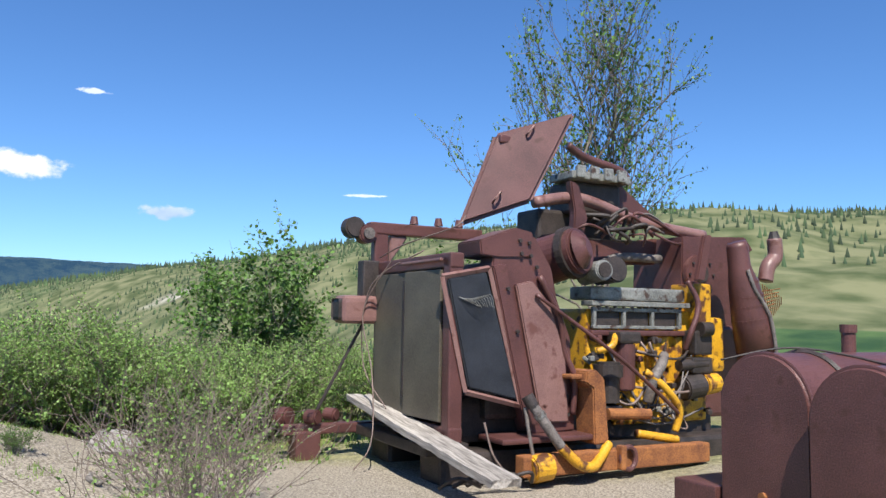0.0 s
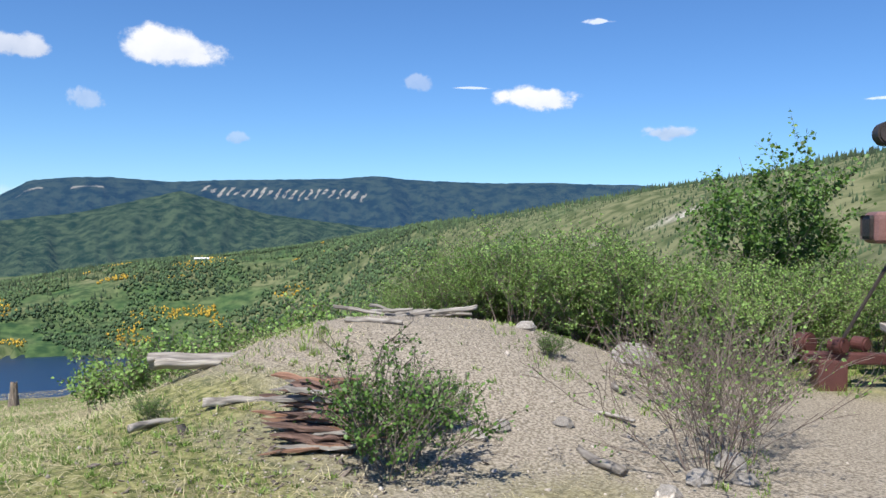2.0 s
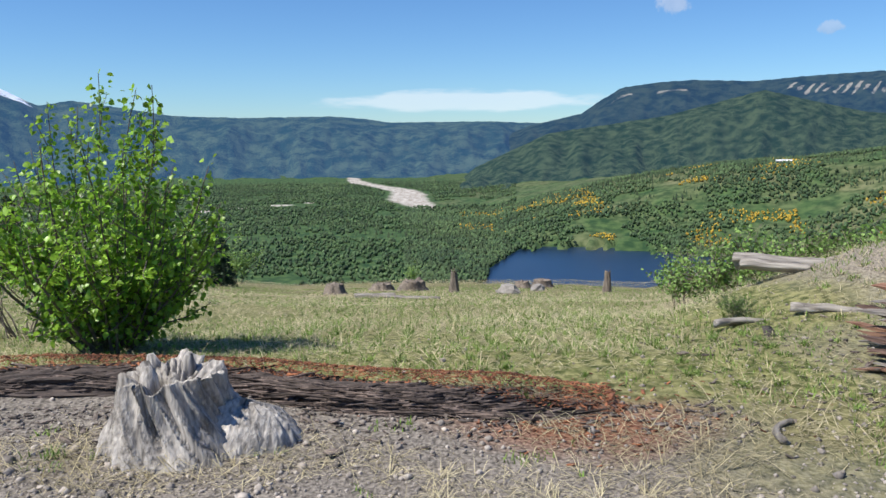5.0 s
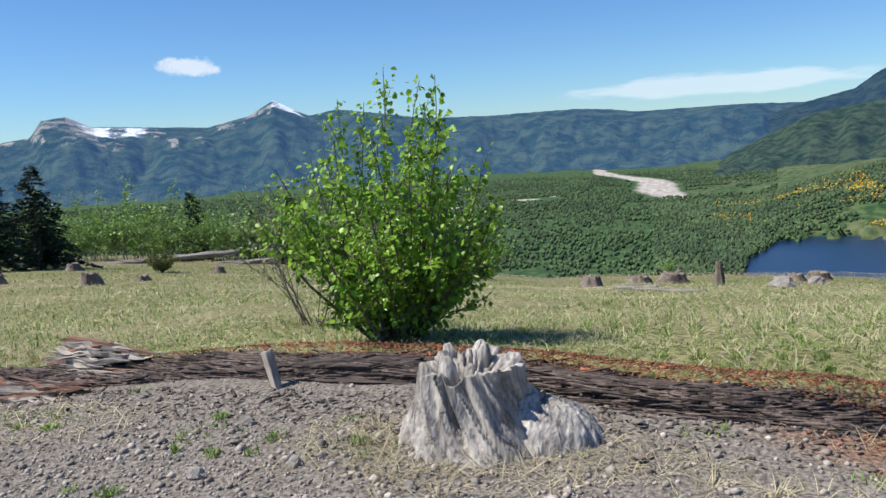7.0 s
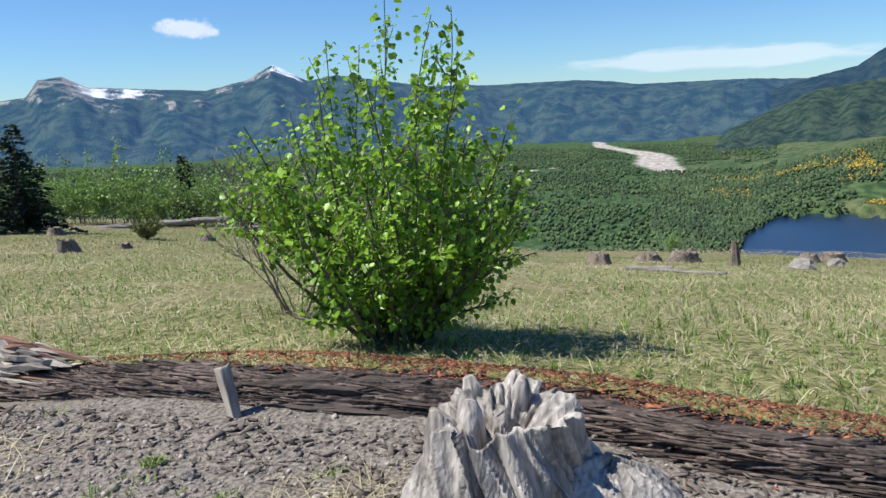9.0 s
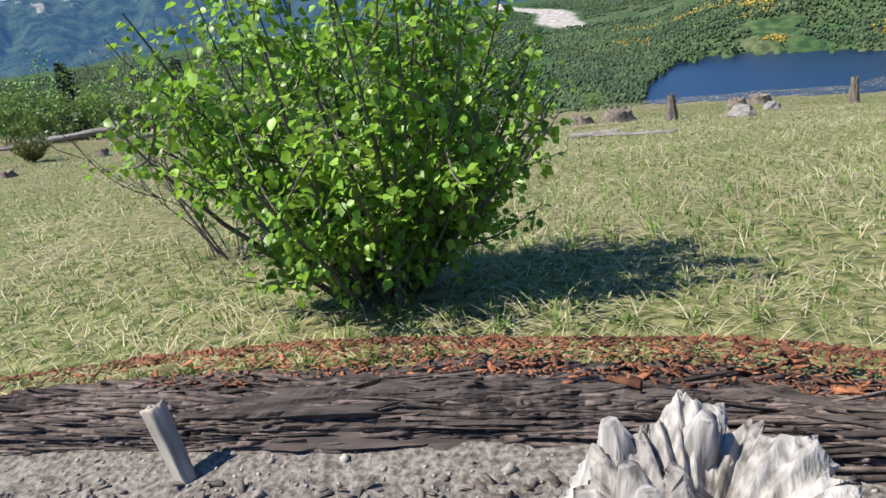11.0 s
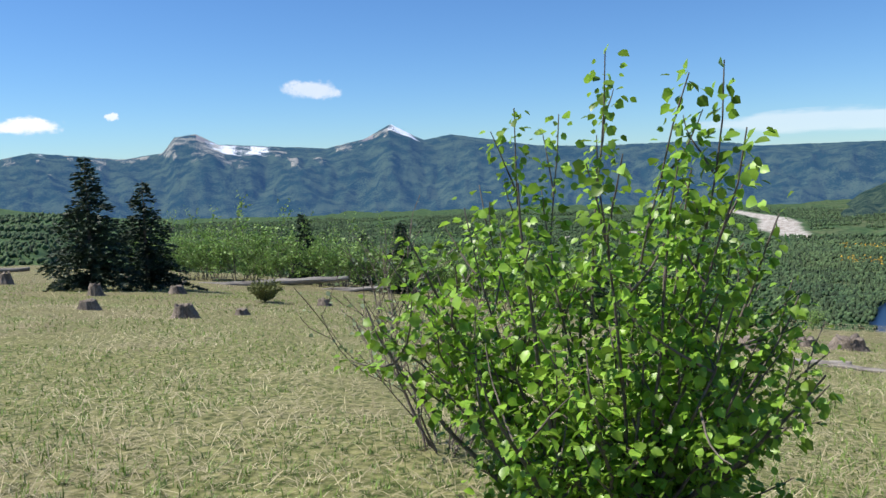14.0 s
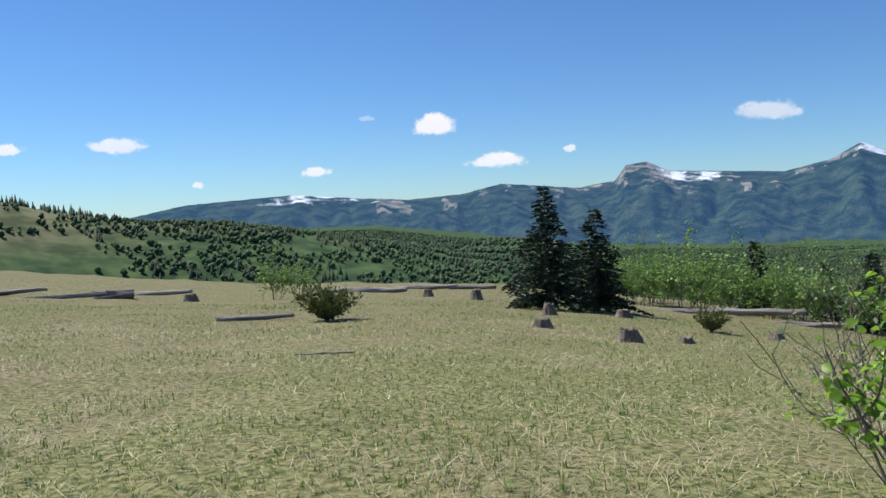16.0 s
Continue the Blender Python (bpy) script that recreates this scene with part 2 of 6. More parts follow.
def far_material(name, dark, light, haze_glow, amount, scale, snow=False, stripe=False):
    """A distant wooded mountainside; the haze in front of it is painted as blue glow."""
    m = bpy.data.materials.new(name)
    m.use_nodes = True
    n, l = m.node_tree.nodes, m.node_tree.links
    b = n["Principled BSDF"]
    b.inputs["Roughness"].default_value = 1.0
    b.inputs["Specular IOR Level"].default_value = 0.0
    pos = n.new("ShaderNodeNewGeometry").outputs["Position"]
    t1, t2 = n.new("ShaderNodeTexNoise"), n.new("ShaderNodeTexNoise")
    t1.inputs["Scale"].default_value, t1.inputs["Detail"].default_value = scale, 10
    t2.inputs["Scale"].default_value, t2.inputs["Detail"].default_value = scale * 14, 6
    l.new(pos, t1.inputs["Vector"])
    l.new(pos, t2.inputs["Vector"])
    av = n.new("ShaderNodeMath")
    av.operation = "ADD"
    l.new(t1.outputs[0], av.inputs[0])
    l.new(t2.outputs[0], av.inputs[1])
    r = n.new("ShaderNodeValToRGB")
    r.color_ramp.elements[0].position, r.color_ramp.elements[1].position = 0.455, 0.56
    r.color_ramp.elements[0].color, r.color_ramp.elements[1].color = (*dark, 1), (*light, 1)
    hv = n.new("ShaderNodeMath")
    hv.operation = "MULTIPLY"
    hv.inputs[1].default_value = 0.5
    l.new(av.outputs[0], hv.inputs[0])
    l.new(hv.outputs[0], r.inputs[0])
    out = r.outputs[0]
    for attr, colour in (("rock", (0.26, 0.22, 0.2)), ("snow", (0.9, 0.92, 0.95)), ("cut", (0.36, 0.33, 0.25))):
        a = n.new("ShaderNodeAttribute")
        a.attribute_name = attr
        s = n.new("ShaderNodeMath")
        s.operation = "ADD"
        l.new(a.outputs["Fac"], s.inputs[0])
        l.new(hv.outputs[0], s.inputs[1])
        c = n.new("ShaderNodeMapRange")
        c.inputs["From Min"].default_value, c.inputs["From Max"].default_value = 0.98, 1.06
        l.new(s.outputs[0], c.inputs[0])
        x = n.new("ShaderNodeMix")
        x.data_type = "RGBA"
        l.new(c.outputs[0], x.inputs[0])
        l.new(out, x.inputs[6])
        x.inputs[7].default_value = (*colour, 1)
        out = x.outputs[2]
    l.new(out, b.inputs["Base Color"])
    b.inputs["Emission Color"].default_value = (*haze_glow, 1)
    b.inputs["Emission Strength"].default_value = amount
    bp = n.new("ShaderNodeBump")
    bp.inputs["Strength"].default_value, bp.inputs["Distance"].default_value = 1.0, 12
    l.new(t2.outputs[0], bp.inputs["Height"])
    l.new(bp.outputs[0], b.inputs["Normal"])
    return m


def cloud_material(name, thick, grey, seed):
    m = bpy.data.materials.new(name)
    m.use_nodes = True
    n, l = m.node_tree.nodes, m.node_tree.links
    n.remove(n["Principled BSDF"])
    tc = n.new("ShaderNodeTexCoord")
    sep = n.new("ShaderNodeSeparateXYZ")
    l.new(tc.outputs["UV"], sep.inputs[0])
    mp = n.new("ShaderNodeMapping")
    mp.inputs["Location"].default_value = (seed * 3.1, seed * 1.7, seed)
    l.new(tc.outputs["UV"], mp.inputs[0])
    mp.inputs["Scale"].default_value = (2.4, 1.0, 1)
    t = n.new("ShaderNodeTexNoise")
    t.inputs["Scale"].default_value, t.inputs["Detail"].default_value, t.inputs["Roughness"].default_value = 2.6, 9, 0.6
    l.new(mp.outputs[0], t.inputs["Vector"])
    # an oval falloff, flat below
    vm = n.new("ShaderNodeVectorMath")
    vm.operation = "SUBTRACT"
    vm.inputs[1].default_value = (0.5, 0.42, 0)
    l.new(tc.outputs["UV"], vm.inputs[0])
    ln = n.new("ShaderNodeVectorMath")
    ln.operation = "LENGTH"
    l.new(vm.outputs[0], ln.inputs[0])
    fo = n.new("ShaderNodeMapRange")
    fo.inputs["From Min"].default_value, fo.inputs["From Max"].default_value = 0.05, 0.46
    fo.inputs["To Min"].default_value, fo.inputs["To Max"].default_value = 0.62, -0.35
    l.new(ln.outputs["Value"], fo.inputs[0])
    ad = n.new("ShaderNodeMath")
    ad.operation = "ADD"
    l.new(fo.outputs[0], ad.inputs[0])
    l.new(t.outputs[0], ad.inputs[1])
    al = n.new("ShaderNodeMapRange")
    al.inputs["From Min"].default_value, al.inputs["From Max"].default_value = 0.66, 0.90
    al.inputs["To Max"].default_value = thick
    al.interpolation_type = "SMOOTHSTEP"
    l.new(ad.outputs[0], al.inputs[0])
    # Paler tops and greyer undersides are painted into the card's own glow.
    r = n.new("ShaderNodeValToRGB")
    r.color_ramp.elements[0].position, r.color_ramp.elements[1].position = 0.25, 0.62
    g = grey
    r.color_ramp.elements[0].color, r.color_ramp.elements[1].color = (g, g * 1.06, g * 1.2, 1), (0.5 + g * 0.5, 0.5 + g * 0.5, 0.52 + g * 0.5, 1)
    sh = n.new("ShaderNodeMath")
    sh.operation = "MULTIPLY_ADD"
    l.new(t.outputs[0], sh.inputs[0])
    sh.inputs[1].default_value = 0.5
    hv = n.new("ShaderNodeMath")
    hv.operation = "MULTIPLY"
    hv.inputs[1].default_value = 0.6
    l.new(sep.outputs[1], hv.inputs[0])
    l.new(hv.outputs[0], sh.inputs[2])
    l.new(sh.outputs[0], r.inputs[0])
    em, tr, ms = n.new("ShaderNodeEmission"), n.new("ShaderNodeBsdfTransparent"), n.new("ShaderNodeMixShader")
    l.new(r.outputs[0], em.inputs[0])
    l.new(al.outputs[0], ms.inputs[0])
    l.new(tr.outputs[0], ms.inputs[1])
    l.new(em.outputs[0], ms.inputs[2])
    l.new(ms.outputs[0], n["Material Output"].inputs[0])
    return m


# ---- mesh helpers ----
rng = np.random.default_rng(7)


def fbm(x, y, octaves=5, seed=0):
    """Value noise on arrays, about -1 to 1."""
    out, amp, tot = np.zeros(np.broadcast(x, y).shape), 1.0, 0.0
    for o in range(octaves):
        f = 2.0 ** o
        xi, yi = x * f + seed * 17.3, y * f - seed * 9.1
        x0, y0 = np.floor(xi), np.floor(yi)
        fx, fy = xi - x0, yi - y0
        fx, fy = fx * fx * (3 - 2 * fx), fy * fy * (3 - 2 * fy)

        def h(a, c):
            v = np.sin(a * 127.1 + c * 311.7 + o * 74.7) * 43758.5453
            return (v - np.floor(v)) * 2 - 1
        out += amp * ((h(x0, y0) * (1 - fx) + h(x0 + 1, y0) * fx) * (1 - fy) + (h(x0, y0 + 1) * (1 - fx) + h(x0 + 1, y0 + 1) * fx) * fy)
        tot += amp
        amp *= 0.5
    return out / tot


class Shape:
    """Collects vertices and faces of one mesh."""

    def __init__(self):
        self.v, self.f, self.n = [], [], 0

    def add(self, verts, faces):
        self.v.append(np.asarray(verts, float).reshape(-1, 3))
        self.f.extend((np.asarray(faces) + self.n).tolist())
        self.n += len(self.v[-1])
        return self

    def tube(self, pts, radii, sides=6, cap=True):
        pts = [Vector(p) for p in pts]
        k = len(pts)
        if not hasattr(radii, "__len__"):
            radii = [radii] * k
        ref = Vector((0.31, 0.22, 0.93))
        ring = []
        for i, p in enumerate(pts):
            d = (pts[min(i + 1, k - 1)] - pts[max(i - 1, 0)]).normalized()
            if abs(d.dot(ref)) > 0.95:
                ref = Vector((0.9, 0.3, 0.1))
            a = d.cross(ref).normalized()
            c = d.cross(a)
            for s in range(sides):
                t = 2 * math.pi * s / sides
                ring.append(p + (a * math.cos(t) + c * math.sin(t)) * radii[i])
        fs = [[i * sides + s, i * sides + (s + 1) % sides, (i + 1) * sides + (s + 1) % sides, (i + 1) * sides + s] for i in range(k - 1) for s in range(sides)]
        base = self.n
        self.add([tuple(q) for q in ring], fs)
        if cap:
            self.f.append([base + s for s in range(sides)][::-1])
            self.f.append([base + (k - 1) * sides + s for s in range(sides)])
        return self

    def mesh(self, name, material, smooth=False):
        me = bpy.data.meshes.new(name)
        v = np.concatenate(self.v) if self.v else np.zeros((0, 3))
        me.from_pydata(v.tolist(), [], self.f)
        me.materials.append(material)
        if smooth:
            me.polygons.foreach_set("use_smooth", [True] * len(me.polygons))
        me.update()
        return me


def fast_mesh(name, verts, faces, material, smooth=False):
    """A mesh from arrays in which all faces have the same number of corners."""
    me = bpy.data.meshes.new(name)
    k = faces.shape[1]
    me.vertices.add(len(verts))
    me.vertices.foreach_set("co", verts.astype(np.float32).ravel())
    me.loops.add(faces.size)
    me.loops.foreach_set("vertex_index", faces.astype(np.int32).ravel())
    me.polygons.add(len(faces))
    me.polygons.foreach_set("loop_start", np.arange(0, faces.size, k, dtype=np.int32))
    if smooth:
        me.polygons.foreach_set("use_smooth", np.ones(len(faces), bool))
    me.materials.append(material)
    me.update(calc_edges=True)
    me.validate()
    return me


def put_attr(me, name, values):
    me.attributes.new(name, "FLOAT", "POINT").data.foreach_set("value", np.asarray(values, np.float32).ravel())


def part(name, data, material, parent=None, label="", smooth=False):
    """Links a Shape, a mesh or a bmesh as one mesh object, under a thing or a part."""
    if isinstance(data, Shape):
        data = data.mesh(name, material, smooth)
    elif isinstance(data, bmesh.types.BMesh):
        bm, data = data, bpy.data.meshes.new(name)
        bm.to_mesh(data)
        bm.free()
        data.materials.append(material)
    ob = new(name, data)
    if parent:
        ob.parent = parent
    return tagged(ob, label) if label else ob


def box(cx, cy, cz, sx, sy, sz, bevel=0.02, segs=2):
    bm = bmesh.new()
    bmesh.ops.create_cube(bm, size=1)
    bmesh.ops.scale(bm, vec=(sx, sy, sz), verts=bm.verts)
    if bevel:
        bmesh.ops.bevel(bm, geom=bm.edges[:], offset=bevel, segments=segs, affect="EDGES", profile=0.6)
    bmesh.ops.translate(bm, vec=(cx, cy, cz), verts=bm.verts)
    return bm


def turned(bm, m):
    bmesh.ops.transform(bm, matrix=m, verts=bm.verts)
    return bm


def joined(*bms):
    out = bmesh.new()
    for b in bms:
        me = bpy.data.meshes.new("tmp")
        b.to_mesh(me)
        b.free()
        out.from_mesh(me)
        bpy.data.meshes.remove(me)
    return out


def cylinder(p, q, r, r2=None, segs=20, bevel=0.0):
    p, q = Vector(p), Vector(q)
    bm = bmesh.new()
    bmesh.ops.create_cone(bm, cap_ends=True, segments=segs, radius1=r, radius2=r if r2 is None else r2, depth=(q - p).length)
    if bevel:
        bmesh.ops.bevel(bm, geom=[e for e in bm.edges if len(e.link_faces) == 2 and any(len(f.verts) > 4 for f in e.link_faces)], offset=bevel, segments=2, affect="EDGES")
    m = Matrix.Translation((p + q) / 2) @ (q - p).to_track_quat("Z", "Y").to_matrix().to_4x4()
    return turned(bm, m)


def curve_pts(ctrl, steps=8):
    """A smooth line through a few points."""
    c = [Vector(p) for p in ctrl]
    out = []
    for i in range(len(c) - 1):
        p0, p1, p2, p3 = c[max(i - 1, 0)], c[i], c[i + 1], c[min(i + 2, len(c) - 1)]
        for s in range(steps):
            t = s / steps
            out.append(0.5 * ((2 * p1) + (p2 - p0) * t + (2 * p0 - 5 * p1 + 4 * p2 - p3) * t * t + (3 * p1 - p0 - 3 * p2 + p3) * t ** 3))
    return out + [c[-1]]


# ---- the lie of the land ----
VALLEY = -160.0


def smooth01(t):
    t = np.clip(t, 0, 1)
    return t * t * (3 - 2 * t)


def wrap(az):
    return (np.asarray(az, float) + 90) % 360 - 90


def near_height(x, y):
    """The meadow, the sandy mound and the yard."""
    az, r = wrap(np.degrees(np.arctan2(-x, y))), np.hypot(x, y)
    slope = np.interp(az, (-60, 20, 55, 75, 100, 122, 131, 141, 157, 165, 175, 200), (0.0, 0.01, 0.08, 0.177, 0.178, 0.117, 0.097, 0.077, 0.066, 0.052, 0.03, 0.0))
    z = -slope * np.maximum(r - 5.5, 0)
    z += 0.80 * np.exp(-((((x + 7.1) / 2.6) ** 2 + ((y - 5.6) / 2.3) ** 2) ** 1.3)) * smooth01((r - 4.5) / 2.5)
    z += 0.25 * np.exp(-(((x + 7.0) / 2.0) ** 2 + ((y - 3.4) / 1.6) ** 2))
    z -= 0.18 * np.exp(-(((x + 1.0) / 3.0) ** 2 + ((y - 8.2) / 2.4) ** 2))
    return z + 0.05 * fbm(x * 0.35, y * 0.35, 4, 1) * np.clip(r / 4, 0, 1) * (1 + r / 30)


LAYER_SPUR = ((-60, -17, 0, 13, 23, 29, 35, 46, 51.4, 58.4, 64, 70, 77.9, 83.4, 88.9, 91), (6.2, 6.7, 6.7, 6.2, 4.95, 3.9, 3.1, 1.2, 0.45, -0.94, -1.82, -2.3, -3.64, -5.26, -7.2, -8.4))
LAYER_LEFT = ((139, 140.5, 144.9, 148.8, 154.7, 160.4, 166, 171, 174, 185, 230), (-7.5, -4.5, -3.85, -2.56, -1.34, -0.4, 0.0, 0.95, 1.7, 2.5, 3))
LAYER_MID = ((20, 45, 54.8, 62, 67.7, 73.9, 81.8, 86.9, 90), (0.0, 0.2, 0.3, 1.1, 2.55, 0.97, -0.15, -2.5, -5.2))
LAYER_FAR = ((15, 35, 42.6, 46.2, 51.4, 54.6, 57, 65.5, 68.4, 72.2, 74.5, 76.8, 78.4, 79.5, 83, 88), (2.8, 3.45, 3.62, 3.55, 3.66, 3.93, 3.68, 3.34, 3.12, 3.33, 3.2, 2.9, 1.95, 1.2, 0.4, -1.5))
LAYER_MTN = ((78, 82, 85.7, 93, 94.5, 97, 103, 107.3, 113.6, 115.5, 116.6, 117.8, 119.6, 122.3, 129.6, 131.0, 132.4, 133.2, 135.8, 141.1, 144, 147.7, 150.6, 156, 162.9, 166.5, 175, 190), (0.3, 0.55, 0.72, 0.7, 0.95, 1.15, 1.08, 1.2, 2.2, 1.85, 2.4, 3.05, 2.05, 1.45, 1.9, 2.62, 2.45, 1.4, 1.05, 1.58, 0.95, 0.75, 0.95, 1.4, 1.0, 0.3, 0.2, 0.2))


def crest(layer, az, far):
    return 1.5 + far * np.tan(np.radians(np.interp(az, *layer)))


def lake_mask(az, r):
    shore = np.interp(az, (55, 66, 71, 78, 82, 84.5, 85.6, 86.2), (1100, 1090, 1080, 1130, 1135, 1060, 960, 860)) * (1 + 0.012 * np.sin(az * 3.1) + 0.008 * np.sin(az * 9.7))
    return (r < shore) & (az > 50) & (az < 85.9 + 0.25 * np.sin(r * 0.03)) & (r > 500)


def land(az, r):
    """Height of the ground sheet by direction (degrees) and distance."""
    az = wrap(az)
    x, y = -np.sin(np.radians(az)) * r, np.cos(np.radians(az)) * r
    z = near_height(x, y)
    brow = np.interp(az, (-60, 20, 40, 55, 70, 100, 125, 145, 160, 175, 230), (60, 40, 30, 22, 38, 52, 62, 75, 95, 120, 150))
    floor = np.interp(az, (-60, 10, 30, 55, 65, 135, 150, 230), (-5, -8, -35, -120, VALLEY, VALLEY, -60, -20))
    drop = np.maximum(r - brow, 0)
    fall = z - 0.42 * drop * smooth01(drop / 15 + 0.2)
    z = np.where(drop > 0, np.maximum(fall, floor), z)
    far = np.interp(az, (-60, 0, 20, 45, 60, 90), (600, 620, 720, 1150, 1550, 1500))
    w = np.interp(az, (-60, 0, 20, 45, 60, 72, 90), (520, 540, 560, 700, 560, 480, 420))
    c = crest(LAYER_SPUR, az, far)
    s = smooth01((r - (far - w)) / w) ** 0.8 * np.where(r > far, np.exp(-((r - far) / 900) ** 2), 1)
    rough = fbm(x / 130, y / 130, 5, 3)
    hill = floor + (c - floor) * s + rough * 16 * np.clip(s * (1 - s) * 4, 0, 1)
    on = (az < 92) & (r > brow + 20) & (r < 2600)
    z = np.where(on, np.maximum(z, hill), z)
    c = crest(LAYER_LEFT, az, 560)
    s = smooth01((r - 260) / 300) * np.where(r > 560, np.exp(-((r - 560) / 400) ** 2), 1)
    z = np.where((az > 138) & (r > brow + 20) & (r < 1500), np.maximum(z, -60 + (c + 60) * s + rough * 7 * np.clip(s * (1 - s) * 4, 0, 1)), z)
    lk = lake_mask(az, r)
    z = np.where((r > 700) & (az > 60) & (az < 140), z + 2.5 * fbm(x / 90, y / 90, 4, 9), z)
    return np.where(lk & (z < VALLEY + 25), VALLEY - 6, np.where((r > 600) & (az > 60), np.maximum(z, VALLEY + 0.6), z))


def ground_z(x, y):
    return float(land(np.degrees(np.arctan2(-x, y)), np.hypot(x, y)))


def build_ground():
    az = np.concatenate([np.arange(-24, 186, 0.4), np.arange(186, 335.9, 3.0)])
    r = np.concatenate([[0.0], np.geomspace(0.7, 60, 170), np.geomspace(62, 4700, 150)])
    A, R = np.meshgrid(az, r)
    Z = land(A, R)
    X, Y = -np.sin(np.radians(A)) * R, np.cos(np.radians(A)) * R
    na, nr = len(az), len(r)
    verts = np.stack([X, Y, Z], -1).reshape(-1, 3)
    i = np.arange(nr - 1)[:, None] * na
    j = np.arange(na)[None]
    k = (j + 1) % na
    faces = np.stack([i + j, i + na + j, i + na + k, i + k], -1).reshape(-1, 4)[:, ::-1]
    me = fast_mesh("ground", verts, faces, ground_material(), True)
    W = wrap(A)
    g = lambda cx, cy, sx, sy: np.exp(-(((X - cx) / sx) ** 2 + ((Y - cy) / sy) ** 2))
    nf = fbm(X / 220, Y / 220, 5, 5)
    put_attr(me, "sand", np.clip(1.1 * g(-7.0, 5.6, 3.4, 2.6) + 0.9 * g(-1, 7.5, 4, 3.5) + 0.2 * g(-3.5, 3.2, 2.6, 2.0), 0, 1) * (R < 30))
    put_attr(me, "gravel", np.clip(1.1 * g(-2.3, -2.2, 2.2, 3.0) + 0.8 * g(-4.15, -1.2, 0.55, 2.8) + 0.4 * g(-2.5, 1.2, 1.6, 2.0) + 0.45 * g(-2.0, 3.8, 1.2, 0.9), 0, 1) * (R < 30))
    put_attr(me, "chips", np.clip(0.62 * g(-4.1, 1.0, 0.6, 0.8) + 0.3 * g(-4.4, -1.0, 0.4, 2.4), 0, 1) * (R < 30))
    put_attr(me, "lush", np.clip(0.62 * g(-9, 0, 4, 3) + 0.2 * g(-14, -6, 12, 9) + 0.75 * g(-7.5, -8.2, 2.0, 1.2) + 0.6 * g(-5, 12, 3, 5) + 0.45, 0, 0.85) * (R < 120))
    put_attr(me, "forest", smooth01((R - 95) / 60))
    up = smooth01((Z - VALLEY - 20) / 60)
    spur = (W < 90) & (R > 150)
    past = np.where(spur, 0.42 + 0.35 * smooth01((50 - W) / 25) + 0.25 * nf * up + 0.12 * up, np.where((W > 138) & (R < 1500), 0.45 * smooth01((Z + 25) / 30) + 0.25, 0.2 + 0.1 * nf))
    put_attr(me, "pasture", np.where(R > 130, past, 0))
    bare = np.zeros_like(R)
    river = np.abs(W - np.interp(R, (1700, 2000, 2300, 2700, 3100), (89.5, 91.5, 93.0, 94.6, 96.8)) - 0.7 * np.sin(R / 130))
    bare += 1.0 * (1 - smooth01(river / np.interp(R, (1700, 2000, 2300, 3100), (2.0, 2.6, 1.7, 0.5)))) * (R > 1750) * (R < 3100)
    bare += 0.85 * (1 - smooth01(np.abs(R - 1830 + 20 * (W - 102)) / 45)) * (W > 98) * (W < 106)
    bare += 0.5 * (1 - smooth01(np.abs(R - 690 - 8 * (W - 40)) / 70)) * (W > 28) * (W < 55) * (0.6 + nf)
    put_attr(me, "bare", bare)
    return tagged(new("ground", me), "dry grassy hilltop with sandy gravel above a wooded valley", "ground", kind="structure")


ground = build_ground()


def build_lake():
    az, r = np.arange(50, 87, 0.5), np.linspace(520, 1300, 30)
    A, R = np.meshgrid(az, r)
    v = np.stack([-np.sin(np.radians(A)) * R, np.cos(np.radians(A)) * R, np.full_like(A, VALLEY - 0.5)], -1).reshape(-1, 3)
    na = len(az)
    i, j = np.arange(len(r) - 1)[:, None] * na, np.arange(na - 1)[None]
    f = np.stack([i + j, i + j + 1, i + na + j + 1, i + na + j], -1).reshape(-1, 4)
    m = mat("lake_water", (0.004, 0.018, 0.05), (0.007, 0.025, 0.065), 0.01, 0.3, 0.25, fine=0.4, dist=0.3)
    tagged(new("water", fast_mesh("water", v, f, m, True)), "deep blue lake down in the valley", "lake", kind="structure")


build_lake()


def build_backdrop(name, layer, far, width, az0, az1, material, label, rough, seed, behind=500, base=VALLEY - 20):
    az, r = np.arange(az0, az1, 0.15), np.concatenate([np.linspace(far - width, far, 46), [far + behind * 0.3, far + behind * 0.6]])
    A, R = np.meshgrid(az, r)
    t = np.clip((R - far + width) / width, 0, 1)
    X, Y = -np.sin(np.radians(A)) * R, np.cos(np.radians(A)) * R
    c = crest(layer, A, far)
    gul = fbm(A / 3.2, R / 900, 5, seed) + 0.6 * fbm(A / 0.9, R / 300, 4, seed + 1)
    s = 0.35 * smooth01(t) + 0.65 * t ** 1.25
    Z = base + (c - base) * s + rough * gul * np.clip(4 * t * (1 - t), 0, 1) + rough * 0.06 * fbm(A / 0.25, R / 500, 3, seed + 2) * (t > 0.97)
    Z = np.where(R > far, Z - (R - far) * 0.4, Z)
    na = len(az)
    i, j = np.arange(len(r) - 1)[:, None] * na, np.arange(na - 1)[None]
    f = np.stack([i + j, i + na + j, i + na + j + 1, i + j + 1], -1).reshape(-1, 4)[:, ::-1]
    me = fast_mesh(name, np.stack([X, Y, Z], -1).reshape(-1, 3), f, material, True)
    return me, A, R, Z, t, gul, label


def link_backdrop(b, rock, snow, cut):
    me, A, R, Z, t, gul, label = b
    for name, v in (("rock", rock), ("snow", snow), ("cut", cut)):
        put_attr(me, name, v)
    tagged(new("backdrop", me), label, "mountains", kind="structure")


